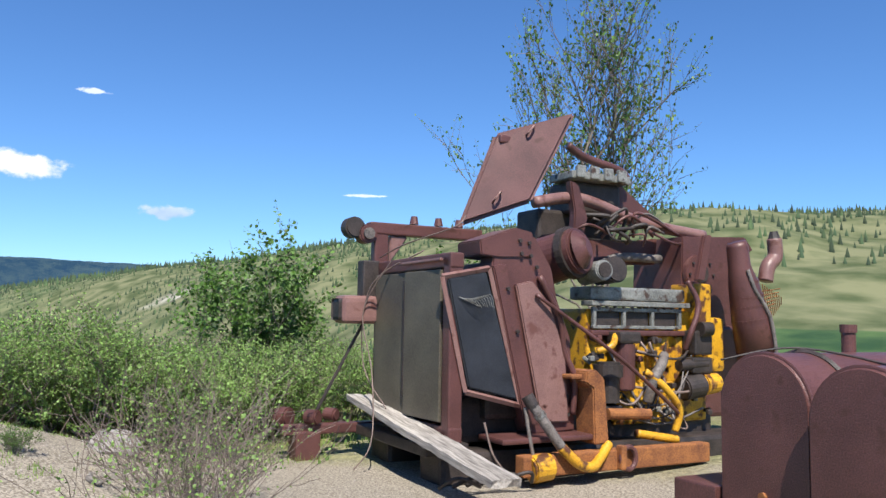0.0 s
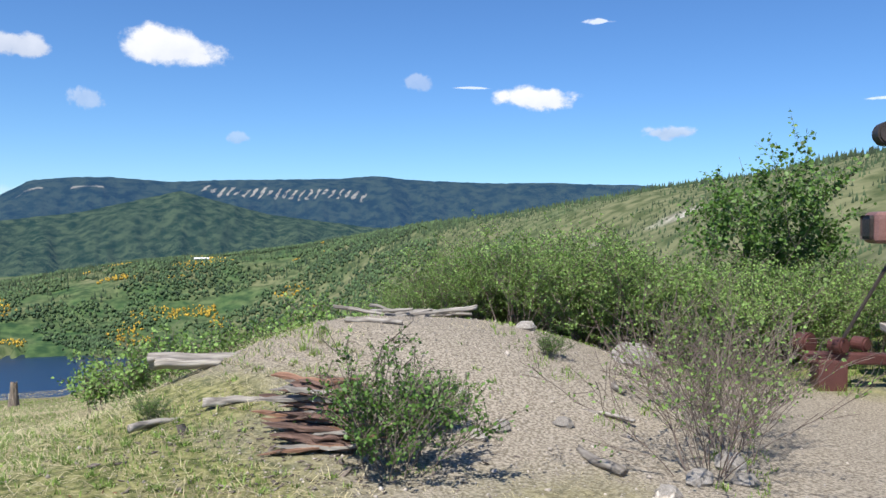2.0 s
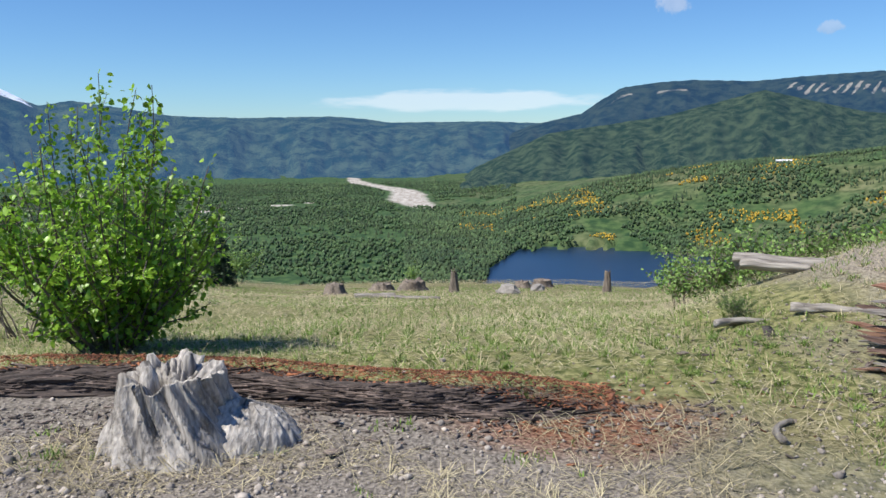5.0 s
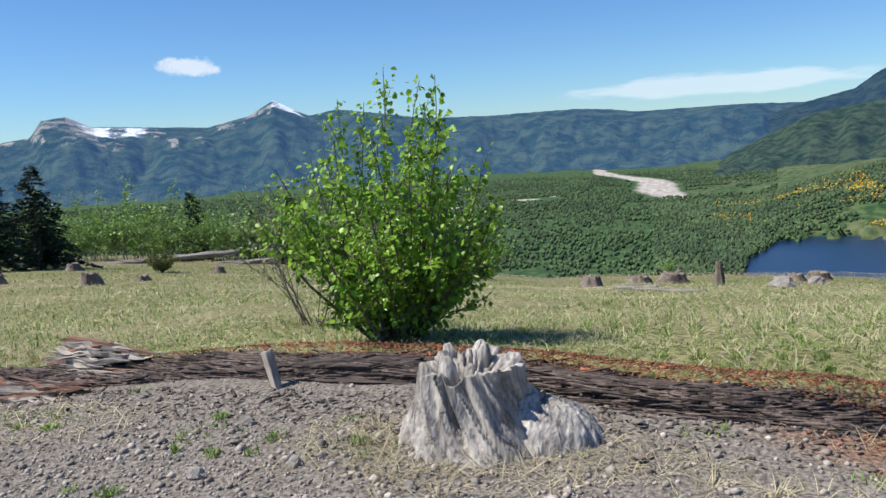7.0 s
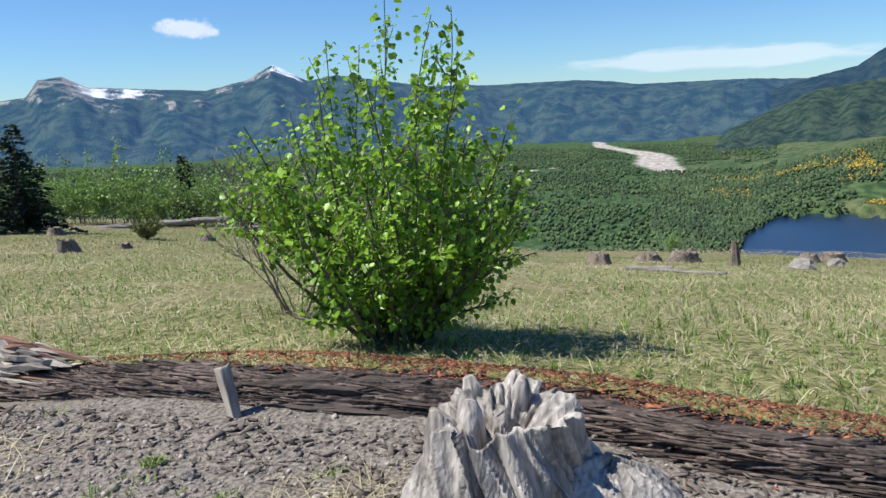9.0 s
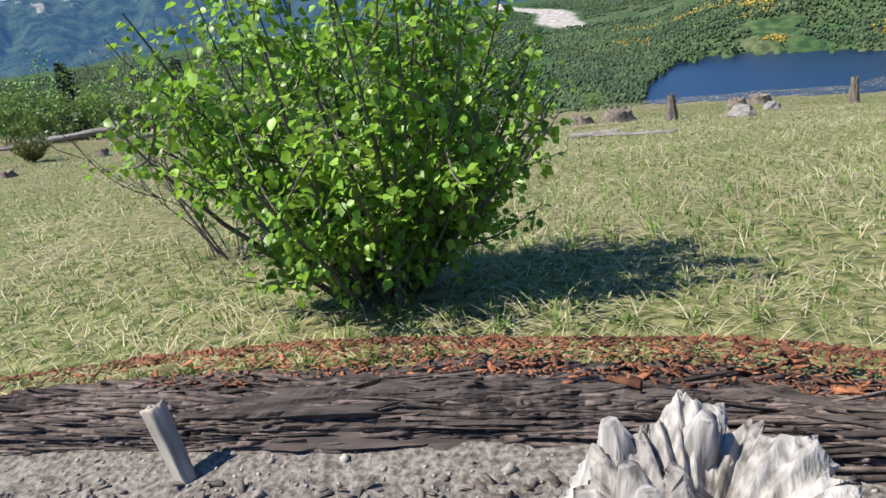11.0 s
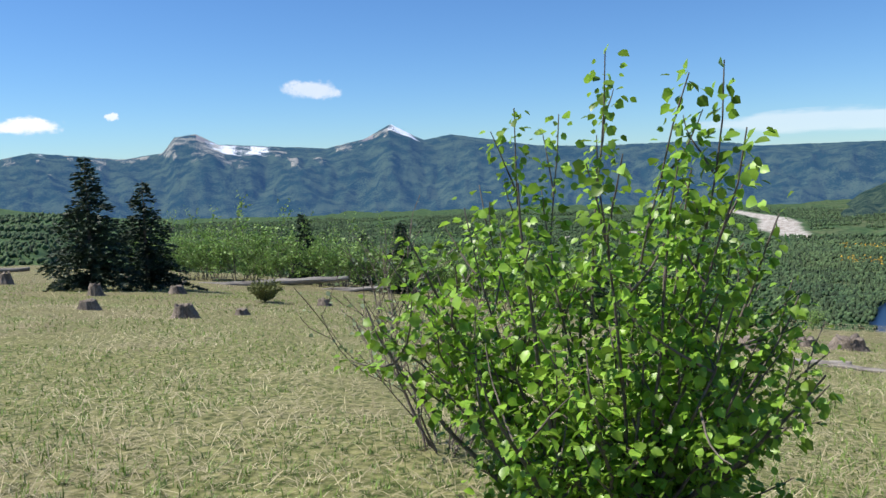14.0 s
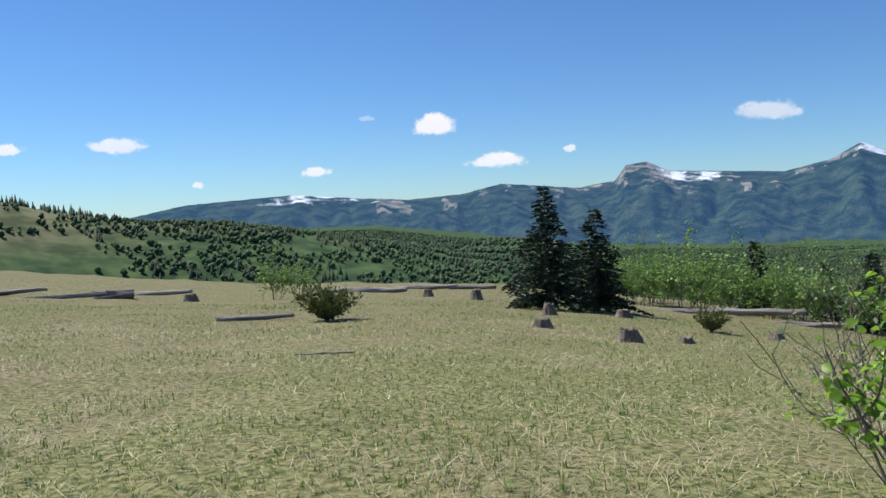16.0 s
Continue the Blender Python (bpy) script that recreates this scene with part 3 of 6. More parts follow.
# The blue glow values paint distance haze onto hill, ridge and mountains.
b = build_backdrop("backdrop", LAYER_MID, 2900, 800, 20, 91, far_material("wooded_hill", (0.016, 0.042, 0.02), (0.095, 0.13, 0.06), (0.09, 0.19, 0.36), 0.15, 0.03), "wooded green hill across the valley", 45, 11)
link_backdrop(b, 0.1 * b[5], 0 * b[1], 0 * b[1])
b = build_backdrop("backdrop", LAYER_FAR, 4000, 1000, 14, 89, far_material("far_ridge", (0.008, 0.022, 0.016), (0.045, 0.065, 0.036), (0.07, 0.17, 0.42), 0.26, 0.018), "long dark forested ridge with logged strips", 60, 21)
A, t = b[1], b[4]
strips = (A > 55) & (A < 66.5) & (np.abs(t - (0.86 - (66 - A) * 0.012)) < 0.055) & (np.sin((A + t * 5) * 11) > -0.2)
link_backdrop(b, 0.15 * b[5], 0 * A, 0.55 * strips + 0.5 * ((np.abs(t - 0.84) < 0.02) & (((A > 72.5) & (A < 74.5)) | ((A > 76) & (A < 78)))))
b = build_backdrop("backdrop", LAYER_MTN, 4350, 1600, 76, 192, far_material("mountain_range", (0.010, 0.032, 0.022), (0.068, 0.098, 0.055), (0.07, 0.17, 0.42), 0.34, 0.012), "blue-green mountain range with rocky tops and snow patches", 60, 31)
A, Z, t, gul = b[1], b[3], b[4], b[5]
pk = np.exp(-((A - 117.8) / 1.7) ** 2) + np.exp(-((A - 131.2) / 1.5) ** 2)
snow = 0.62 * np.exp(-((A - 117.2) / 2.0) ** 2) * (t > 0.88) + 0.85 * (np.exp(-((A - 129.2) / 1.5) ** 2) + np.exp(-((A - 126.8) / 1.2) ** 2) * 0.8) * (np.abs(t - 0.9) < 0.09) + 0.66 * (np.exp(-((A - 156) / 7) ** 2)) * (t > 0.8) + 0.58 * np.exp(-((A - 140) / 2) ** 2) * (t > 0.9)
link_backdrop(b, 0.5 * pk * smooth01((t - 0.72) / 0.2) + 0.42 * smooth01((t - 0.8) / 0.2) * (A > 119) * (A < 131), 0.74 * snow + 0.45 * gul * (snow > 0.2), 0.5 * smooth01((t - 0.4) / 0.3) * (A > 118) * (A < 150) * (gul > 0.1))


def build_clouds():
    # The wide faint row at 88 degrees stands for pale haze along the horizon.
    rows = ((43.1, 9.7, 10, 2.9, 0.95, 0.62), (68.3, 12.4, 12, 4.2, 0.95, 0.6), (77.5, 11.5, 8, 2.6, 0.7, 0.5), (34, 7.2, 6, 1.7, 0.55, 0.36), (51.5, 10.7, 4.2, 2.0, 0.3, 0.5), (73.5, 8.6, 4, 2.4, 0.35, 0.5),
            (64, 6.4, 3, 1.4, 0.3, 0.35), (39, 14.6, 3.6, 0.6, 0.6, 0.9), (20.4, 8.8, 5.5, 0.35, 0.6, 0.9), (47.6, 10.2, 4.5, 0.3, 0.55, 0.9), (145.7, 6.2, 6, 2.6, 0.98, 0.8), (141.4, 3.5, 8, 2.0, 0.95, 0.8), (154, 3.1, 3.6, 1.3, 0.9, 0.8),
            (167, 5.3, 7, 1.9, 0.8, 0.8), (173.5, 5.0, 3.4, 1.3, 0.9, 0.8), (123, 5.8, 7, 2.4, 0.65, 0.75), (162, 2.4, 1.6, 0.8, 0.8, 0.8), (88, 2.4, 34, 2.4, 0.4, 0.8), (136.2, 3.9, 1.6, 0.9, 0.8, 0.8), (150.4, 6.6, 2.4, 0.6, 0.3, 0.8))
    for k, (az, el, w, h, thick, grey) in enumerate(rows):
        d = 4650.0
        c = polar(az, d * math.cos(radians(el)), d * math.sin(radians(el)) + 1.5)
        me = bpy.data.meshes.new("cloud")
        sx, sy = 1.25 * d * math.tan(radians(w / 2)), 1.35 * d * math.tan(radians(h / 2))
        me.from_pydata([(-sx, -sy, 0), (sx, -sy, 0), (sx, sy, 0), (-sx, sy, 0)], [], [(0, 1, 2, 3)])
        me.uv_layers.new(name="UVMap").data.foreach_set("uv", (0, 0, 1, 0, 1, 1, 0, 1))
        me.materials.append(cloud_material("cloud", thick, grey, k + 1.0))
        ob = new("backdrop", me)
        ob.matrix_world = look(c, c * 2) @ pose(0, 0, 0)
        tagged(ob, "soft white fair-weather cloud far above the hills", "cloud", kind="structure")


build_clouds()


# ---- plants ----


def leaf_mesh(centres, dirs, sizes, shape="broad", face=None):
    """Leaves as small folded blades: points of growth, directions, lengths."""
    n = len(centres)
    d = dirs / np.maximum(np.linalg.norm(dirs, axis=1, keepdims=True), 1e-6)
    rnd = rng.normal(size=(n, 3))
    if face is not None:
        rnd = rnd * 0.55 + np.array(face)
    side = np.cross(d, rnd)
    side /= np.maximum(np.linalg.norm(side, axis=1, keepdims=True), 1e-6)
    up = np.cross(side, d)
    if shape == "broad":
        prof = ((0.0, 0.0, 0.0), (0.25, 0.36, 0.07), (0.62, 0.40, 0.08), (1.0, 0.0, -0.10))
    elif shape == "narrow":
        prof = ((0.0, 0.0, 0.0), (0.5, 0.2, 0.04), (1.0, 0.0, 0.0))
    mid = [(t, 0.0, 0.0) for t, _, _ in prof]
    cols = []
    for t, w, h in prof:
        cols.append(centres + (d * t + side * 0) * sizes[:, None] + up * (-0.12 * t * t) * sizes[:, None])
    left = [centres + (d * t + side * w + up * h) * sizes[:, None] for t, w, h in prof[1:-1]]
    right = [centres + (d * t - side * w + up * h) * sizes[:, None] for t, w, h in prof[1:-1]]
    if shape == "broad":
        v = np.stack([cols[0], cols[1], cols[2], cols[3], left[0], left[1], right[0], right[1]], 1).reshape(-1, 3)
        f = np.array([(0, 1, 4), (4, 1, 5), (5, 1, 2), (5, 2, 3), (0, 6, 1), (6, 7, 1), (7, 2, 1), (7, 3, 2)])
        k = 8
    else:
        v = np.stack([cols[0], left[0], cols[2], right[0]], 1).reshape(-1, 3)
        f = np.array([(0, 1, 2), (0, 2, 3)])
        k = 4
    faces = (f[None] + (np.arange(n) * k)[:, None, None]).reshape(-1, 3)
    return v, faces


def grow(wood, tips, p, d, length, radius, level, levels, rnd, spread=0.7, lift=0.25, twig_r=0.003, kids=(4, 7), gnarl=0.25, sides=5):
    """A branch with side branches. Leaf places are gathered along the last levels."""
    steps = 5 if level < levels else 3
    pts, rad = [p.copy()], [radius]
    q, v = p.copy(), d.normalized()
    for i in range(steps):
        v = (v + Vector((rnd.gauss(0, gnarl), rnd.gauss(0, gnarl), rnd.gauss(0, gnarl) + lift * 0.3)) * 0.5).normalized()
        q = q + v * (length / steps)
        pts.append(q.copy())
        rad.append(max(radius * (1 - 0.8 * (i + 1) / steps), twig_r))
    wood.tube(pts, rad, sides if level < 2 else 3, cap=False)
    if level >= levels - 1:
        for i in range(1, len(pts)):
            tips.append((pts[i], (pts[i] - pts[i - 1]).normalized()))
            tips.append(((pts[i] + pts[i - 1]) / 2, (pts[i] - pts[i - 1]).normalized()))
    if level < levels:
        for k in range(rnd.randint(*kids)):
            t = rnd.uniform(0.25, 1.0)
            i = min(int(t * steps), steps - 1)
            base = pts[i].lerp(pts[i + 1], t * steps - i)
            out = Vector((rnd.gauss(0, 1), rnd.gauss(0, 1), rnd.gauss(0, 0.5) + lift)).normalized()
            grow(wood, tips, base, (v * (1 - spread) + out * spread), length * rnd.uniform(0.4, 0.65), radius * 0.5, level + 1, levels, rnd, spread, lift, twig_r, kids, gnarl, sides)


def leafy(name, label, category, seed, stems, height, lean, levels, leaf_n, leaf_size, material, bark=M_BARK, kids=(3, 6), spread=0.6, shape="broad", radius=0.02, lift=0.3, base_spread=0.15, group="", drop_low=0.0):
    """A shrub or tree: stems and a crown of single leaves."""
    rnd = random.Random(seed)
    wood, tips = Shape(), []
    for s in range(stems):
        a = 2 * math.pi * (s + rnd.random()) / stems
        out = Vector((math.cos(a), math.sin(a), 0))
        grow(wood, tips, out * base_spread * rnd.random() + Vector((0, 0, -0.05)), Vector((0, 0, 1)) + out * lean * rnd.uniform(0.3, 1.1), height * rnd.uniform(0.7, 1.0), radius * rnd.uniform(0.7, 1.1), 0, levels, rnd, spread, lift, kids=kids)
    root = new(name)
    part("stem", wood, bark, root, smooth=True)
    idx = [rnd.randrange(len(tips)) for _ in range(leaf_n)]
    c = np.array([tuple(tips[i][0]) for i in idx]) + rng.normal(0, leaf_size * 0.5, (leaf_n, 3))
    d = np.array([tuple(tips[i][1]) for i in idx]) * 0.4 + rng.normal(0, 0.7, (leaf_n, 3)) + np.array([0, 0, -0.15])
    keep = c[:, 2] > drop_low
    c, d = c[keep], d[keep]
    v, f = leaf_mesh(c, d, leaf_size * rng.uniform(0.6, 1.25, len(c)), shape, (0.0, -0.4, 0.8))
    part("crown", fast_mesh("crown", v, f, material), material, root)
    return tagged(root, label, category, group)


def place(ob, x, y, z=None, rz=0.0, s=1.0):
    ob.matrix_basis = pose(x, y, ground_z(x, y) if z is None else z, 0, 0, rz)
    ob.scale = (s, s, s)
    return ob


def again(ob, x, y, rz, s, sz=None):
    c = copy_thing(ob, pose(x, y, ground_z(x, y), 0, 0, rz))
    c.scale = (s, s, s if sz is None else sz)
    return c


def alder_bush():
    """The bright green bush in the meadow: many whips with leaves, some standing high above the rest."""
    rnd = random.Random(5)
    wood, c, d = Shape(), [], []

    def whip(p, v, length, r, bare):
        pts, rad = [p], [r]
        q, n = p.copy(), 10
        for i in range(n):
            v = (v + Vector((rnd.gauss(0, 0.07), rnd.gauss(0, 0.07), 0.05))).normalized()
            q = q + v * length / n
            pts.append(q.copy())
            rad.append(r * (1 - 0.85 * (i + 1) / n) + 0.0015)
        wood.tube(pts, rad, 5, cap=False)
        for i in range(int(length / 0.0155)):
            t = bare + (1 - bare) * rnd.random()
            k = min(int(t * n), n - 1)
            o = Vector((rnd.gauss(0, 1), rnd.gauss(0, 1), rnd.gauss(0, 0.6))).normalized()
            b = pts[k].lerp(pts[k + 1], t * n - k) + o * rnd.uniform(0.0, 0.09)
            c.append(b)
            d.append(o + Vector((0, 0, -0.35)))
        return pts
    for i in range(44):
        a = rnd.uniform(0, 2 * math.pi)
        lean = rnd.uniform(0.1, 1.45)
        out = Vector((math.cos(a), math.sin(a), 0))
        length = rnd.uniform(1.25, 1.75) if lean < 0.7 else rnd.uniform(0.95, 1.45)
        pts = whip(out * rnd.uniform(0, 0.22), Vector((0, 0, 1)) + out * lean, length, rnd.uniform(0.009, 0.017), 0.12)
        for j in range(6):
            k = rnd.randrange(2, 9)
            o = Vector((rnd.gauss(0, 1), rnd.gauss(0, 1), rnd.gauss(0.3, 0.5))).normalized()
            whip(pts[k], o + Vector((0, 0, 0.3)) + out * 0.3, rnd.uniform(0.25, 0.55), 0.005, 0.1)
    for a, lean, length in ((200, 0.02, 2.10), (65, 0.20, 2.06), (50, 0.34, 2.0), (235, 0.42, 1.95), (230, 0.20, 1.9), (60, 0.62, 1.9), (45, 0.8, 1.75), (240, 0.6, 1.75)):
        o = Vector((math.cos(radians(a)), math.sin(radians(a)), 0))
        pts = whip(o * 0.1, Vector((0, 0, 1)) + o * lean, length, 0.009, 0.35)
        for k in (5, 6, 7, 8):
            whip(pts[k], Vector((rnd.gauss(0, 0.5), rnd.gauss(0, 0.5), 0.9)), rnd.uniform(0.2, 0.34), 0.004, 0.1)
    root = new("alder_bush")
    part("stem", wood, M_BARK, root, "thin grey-brown stems", smooth=True)
    c, d = np.array([tuple(p) for p in c]), np.array([tuple(p) for p in d])
    v, f = leaf_mesh(c, d, 0.052 * rng.uniform(0.5, 1.2, len(c)), "broad", (-0.1, -0.5, 1.1))
    part("crown", fast_mesh("crown", v, f, M_LEAF), M_LEAF, root, "bright green serrated leaves")
    tagged(root, "bright green leafy alder bush standing in dry meadow grass", "bush")
    return root


bush = place(alder_bush(), -5.87, -2.31, rz=0)
bush.scale = (0.86, 0.86, 0.95)

willow = leafy("willow_shrub", "sparse willow shrub with bare twigs and pale leaves", "shrub", 8, 13, 1.35, 0.95, 2, 700, 0.036, M_PALE, M_TWIG, kids=(3, 5), spread=0.5, shape="broad", radius=0.010, base_spread=0.2)
place(willow, -7.15, -3.6, rz=20, s=0.82)

# thicket behind the mound and beside the machine
thick = [leafy("thicket_shrub", "tangled green thicket shrub with many thin stems", "shrub", 20 + k, 12, 1.5, 0.6, 2, 5600, 0.040, M_LEAF2, M_TWIG, kids=(4, 6), spread=0.6, radius=0.012, base_spread=0.45, group="thicket beyond the sandy mound") for k in range(3)]
spots = []
trnd = random.Random(3)
for az in np.arange(18.0, 54.0, 1.05):
    for row in range(3):
        r = 9.9 + row * 1.7 + trnd.uniform(-0.5, 0.5) + max(0, (az - 46) * 0.15)
        if az < 31 and row == 0:
            continue
        if az < 24 and row < 2:
            r += 5
        spots.append((az + trnd.uniform(-0.8, 0.8), r, trnd.uniform(0.75, 1.1) * (0.85 + 0.1 * row) * np.interp(az, (18, 24, 30, 40, 47, 54), (0.6, 0.68, 0.72, 0.88, 0.8, 0.5))))
for i, (az, r, s) in enumerate(spots):
    p = polar(az, r)
    if i < 3:
        place(thick[i], p.x, p.y, rz=i * 70, s=s)
    else:
        again(thick[i % 3], p.x, p.y, trnd.uniform(0, 360), s)

twiggy = leafy("twiggy_shrub", "thin twiggy shrub with small green leaves on sandy ground", "shrub", 41, 22, 1.35, 0.9, 2, 900, 0.035, M_LEAF2, M_TWIG, kids=(3, 5), spread=0.5, radius=0.007, base_spread=0.35)
place(twiggy, -2.85, 4.6, rz=0, s=0.72)
again(twiggy, -3.7, 5.9, 100, 0.6)
again(twiggy, -3.2, 5.4, 200, 0.6)
broom = leafy("low_shrub", "small dense dark green shrub beside a rotten log", "shrub", 42, 16, 0.62, 0.7, 2, 3600, 0.026, M_LEAF3, M_BARK, kids=(4, 6), spread=0.5, radius=0.006, base_spread=0.2)
place(broom, -4.05, 3.0, rz=0)
again(broom, -4.5, 3.65, 120, 0.55)
again(broom, -6.6, 7.0, 40, 0.35)
again(broom, -6.3, 2.35, 80, 0.25)
again(broom, -5.1, 5.6, 10, 0.3)
hedge = leafy("brow_shrub", "bright green leafy shrub on the brow above the lake", "shrub", 44, 12, 0.9, 0.9, 2, 1500, 0.06, M_LEAF2, M_TWIG, kids=(4, 6), radius=0.01, base_spread=0.4)
place(hedge, *polar(69.5, 11.5).to_2d(), rz=0, s=0.9)
again(hedge, *polar(72.5, 12.5).to_2d(), 60, 0.8)
again(hedge, *polar(66.5, 12.0).to_2d(), 130, 0.95)
again(hedge, *polar(63.0, 12.5).to_2d(), 200, 0.9)
again(hedge, *polar(59.5, 13.0).to_2d(), 20, 1.1)
again(hedge, *polar(56.5, 12.6).to_2d(), 80, 1.0)

young = leafy("young_tree", "slender young tree with light green leaves above the thicket", "tree", 51, 5, 3.0, 0.32, 3, 7000, 0.085, M_LEAF3, M_BARK, kids=(4, 6), spread=0.55, radius=0.03, base_spread=0.3, lift=0.45)
place(young, *polar(27.6, 13.2).to_2d(), rz=40, s=0.72)
again(young, *polar(13.2, 19.0).to_2d(), 120, 0.85)
tall = leafy("tall_tree", "tall thin alder tree with open crown behind the machine", "tree", 62, 4, 6.4, 0.16, 3, 7000, 0.075, M_LEAF3, M_BARK, kids=(5, 8), spread=0.5, radius=0.07, base_spread=0.4, lift=0.35, drop_low=2.2)
place(tall, *polar(3.6, 17.5).to_2d(), rz=70, s=1.2)
tall.scale = (0.86, 0.86, 1.2)


def fir(seed, height, width):
    """A fir: trunk and tiers of drooping boughs set with needle sprays."""
    rnd = random.Random(seed)
    root = new("fir_tree")
    trunk = Shape().tube([(0, 0, -0.1), (0.02, 0, height * 0.5), (0, 0.01, height)], (height * 0.022, height * 0.012, 0.006), 7)
    part("trunk", trunk, M_BARK, root)
    c, d, s = [], [], []
    tiers = int(height * 7)
    for i in range(tiers):
        t = i / tiers
        z = height * (0.05 + 0.95 * t)
        reach = width * (1 - t) ** 0.85 * rnd.uniform(0.8, 1.12) + 0.05
        for k in range(int(6 + 6 * (1 - t))):
            a = rnd.uniform(0, 2 * math.pi)
            o = Vector((math.cos(a), math.sin(a), 0))
            r = reach * rnd.uniform(0.72, 1.1)
            m = max(3, int(r / 0.075))
            for j in range(m):
                u = (j + 0.4) / m
                b = o * r * u + Vector((0, 0, z + r * (0.12 * u - 0.32 * u * u)))
                for e in range(3):
                    sd = Vector((-o.y, o.x, 0)) * rnd.choice((-1, 1)) * rnd.uniform(0.3, 1.0)
                    c.append(tuple(b + Vector((rnd.gauss(0, 0.02), rnd.gauss(0, 0.02), rnd.gauss(0, 0.03)))))
                    d.append(tuple(o * 0.8 + sd + Vector((0, 0, rnd.uniform(-0.25, 0.25)))))
                    s.append(0.17 * (0.7 + 0.5 * rnd.random()))
    v, f = leaf_mesh(np.array(c), np.array(d), np.array(s), "narrow")
    part("foliage", fast_mesh("foliage", v, f, M_NEEDLE), M_NEEDLE, root)
    return tagged(root, "dark green fir tree standing on the open meadow", "tree", "pair of firs on the meadow")


FIR_A, FIR_B = Vector((-21.8, -22.8, 0)), Vector((-24.0, -22.6, 0))
fa, fb = fir(1, 4.4, 1.75), fir(2, 3.8, 1.55)
place(fa, FIR_A.x, FIR_A.y)
place(fb, FIR_B.x, FIR_B.y)
small = fir(3, 3.0, 0.8)
tagged(small, "small dark conifer among the young broadleaf trees", "tree", "young trees at the meadow edge")
place(small, *polar(123.9, 47).to_2d(), s=1.3)
again(small, *polar(117.5, 44).to_2d(), 60, 1.25)
again(small, *polar(120.0, 52).to_2d(), 100, 1.1)
again(small, *polar(104.8, 34).to_2d(), 100, 0.8)

# young trees at the far edge of the meadow
edge = leafy("young_tree", "light green young tree at the edge of the meadow", "tree", 71, 6, 2.6, 0.45, 2, 1500, 0.13, M_LEAF2, M_BARK, kids=(4, 6), radius=0.025, base_spread=0.5, group="young trees at the meadow edge")
first = True
for az in np.arange(104.0, 134.5, 1.15):
    for row in range(2):
        r = 45 + row * 6 + trnd.uniform(-3, 3)
        s = trnd.uniform(0.55, 1.0) * (1.45 if abs(az - 126.6) < 1.3 and row else 1.0)
        p = polar(az + trnd.uniform(-0.5, 0.5), r)
        if first:
            place(edge, p.x, p.y, s=s)
            first = False
        else:
            again(edge, p.x, p.y, trnd.uniform(0, 360), s)
again(edge, *polar(154.5, 40).to_2d(), 30, 0.62)
again(edge, *polar(153.2, 41).to_2d(), 80, 0.55)
again(edge, *polar(91.5, 44).to_2d(), 80, 0.35)


def juniper(seed):
    rnd = random.Random(seed)
    c, d = [], []
    wood = Shape()
    for i in range(70):
        a, lean = rnd.uniform(0, 2 * math.pi), rnd.uniform(0.2, 1.5)
        o = Vector((math.cos(a), math.sin(a), 0)) * lean + Vector((0, 0, 1))
        o.normalize()
        L = rnd.uniform(0.4, 0.75)
        wood.tube([(0, 0, 0), tuple(o * L * 0.5), tuple(o * L)], (0.008, 0.005, 0.002), 3, cap=False)
        for j in range(40):
            t = rnd.uniform(0.25, 1.05)
            c.append(tuple(o * L * t + Vector((rnd.gauss(0, 0.03), rnd.gauss(0, 0.03), rnd.gauss(0, 0.03)))))
            d.append(tuple(o + Vector((rnd.gauss(0, 0.6), rnd.gauss(0, 0.6), rnd.gauss(0, 0.5)))))
    root = new("juniper_bush")
    part("stem", wood, M_BARK, root)
    v, f = leaf_mesh(np.array(c), np.array(d), 0.09 * rng.uniform(0.6, 1.2, len(c)), "narrow")
    part("crown", fast_mesh("crown", v, f, M_JUNIPER), M_JUNIPER, root)
    return tagged(root, "low yellowish evergreen bush on the dry meadow", "bush")


j1 = juniper(1)
place(j1, -12.2, -20.7, s=1.45)
again(j1, -21.3, -15.6, 70, 0.95)

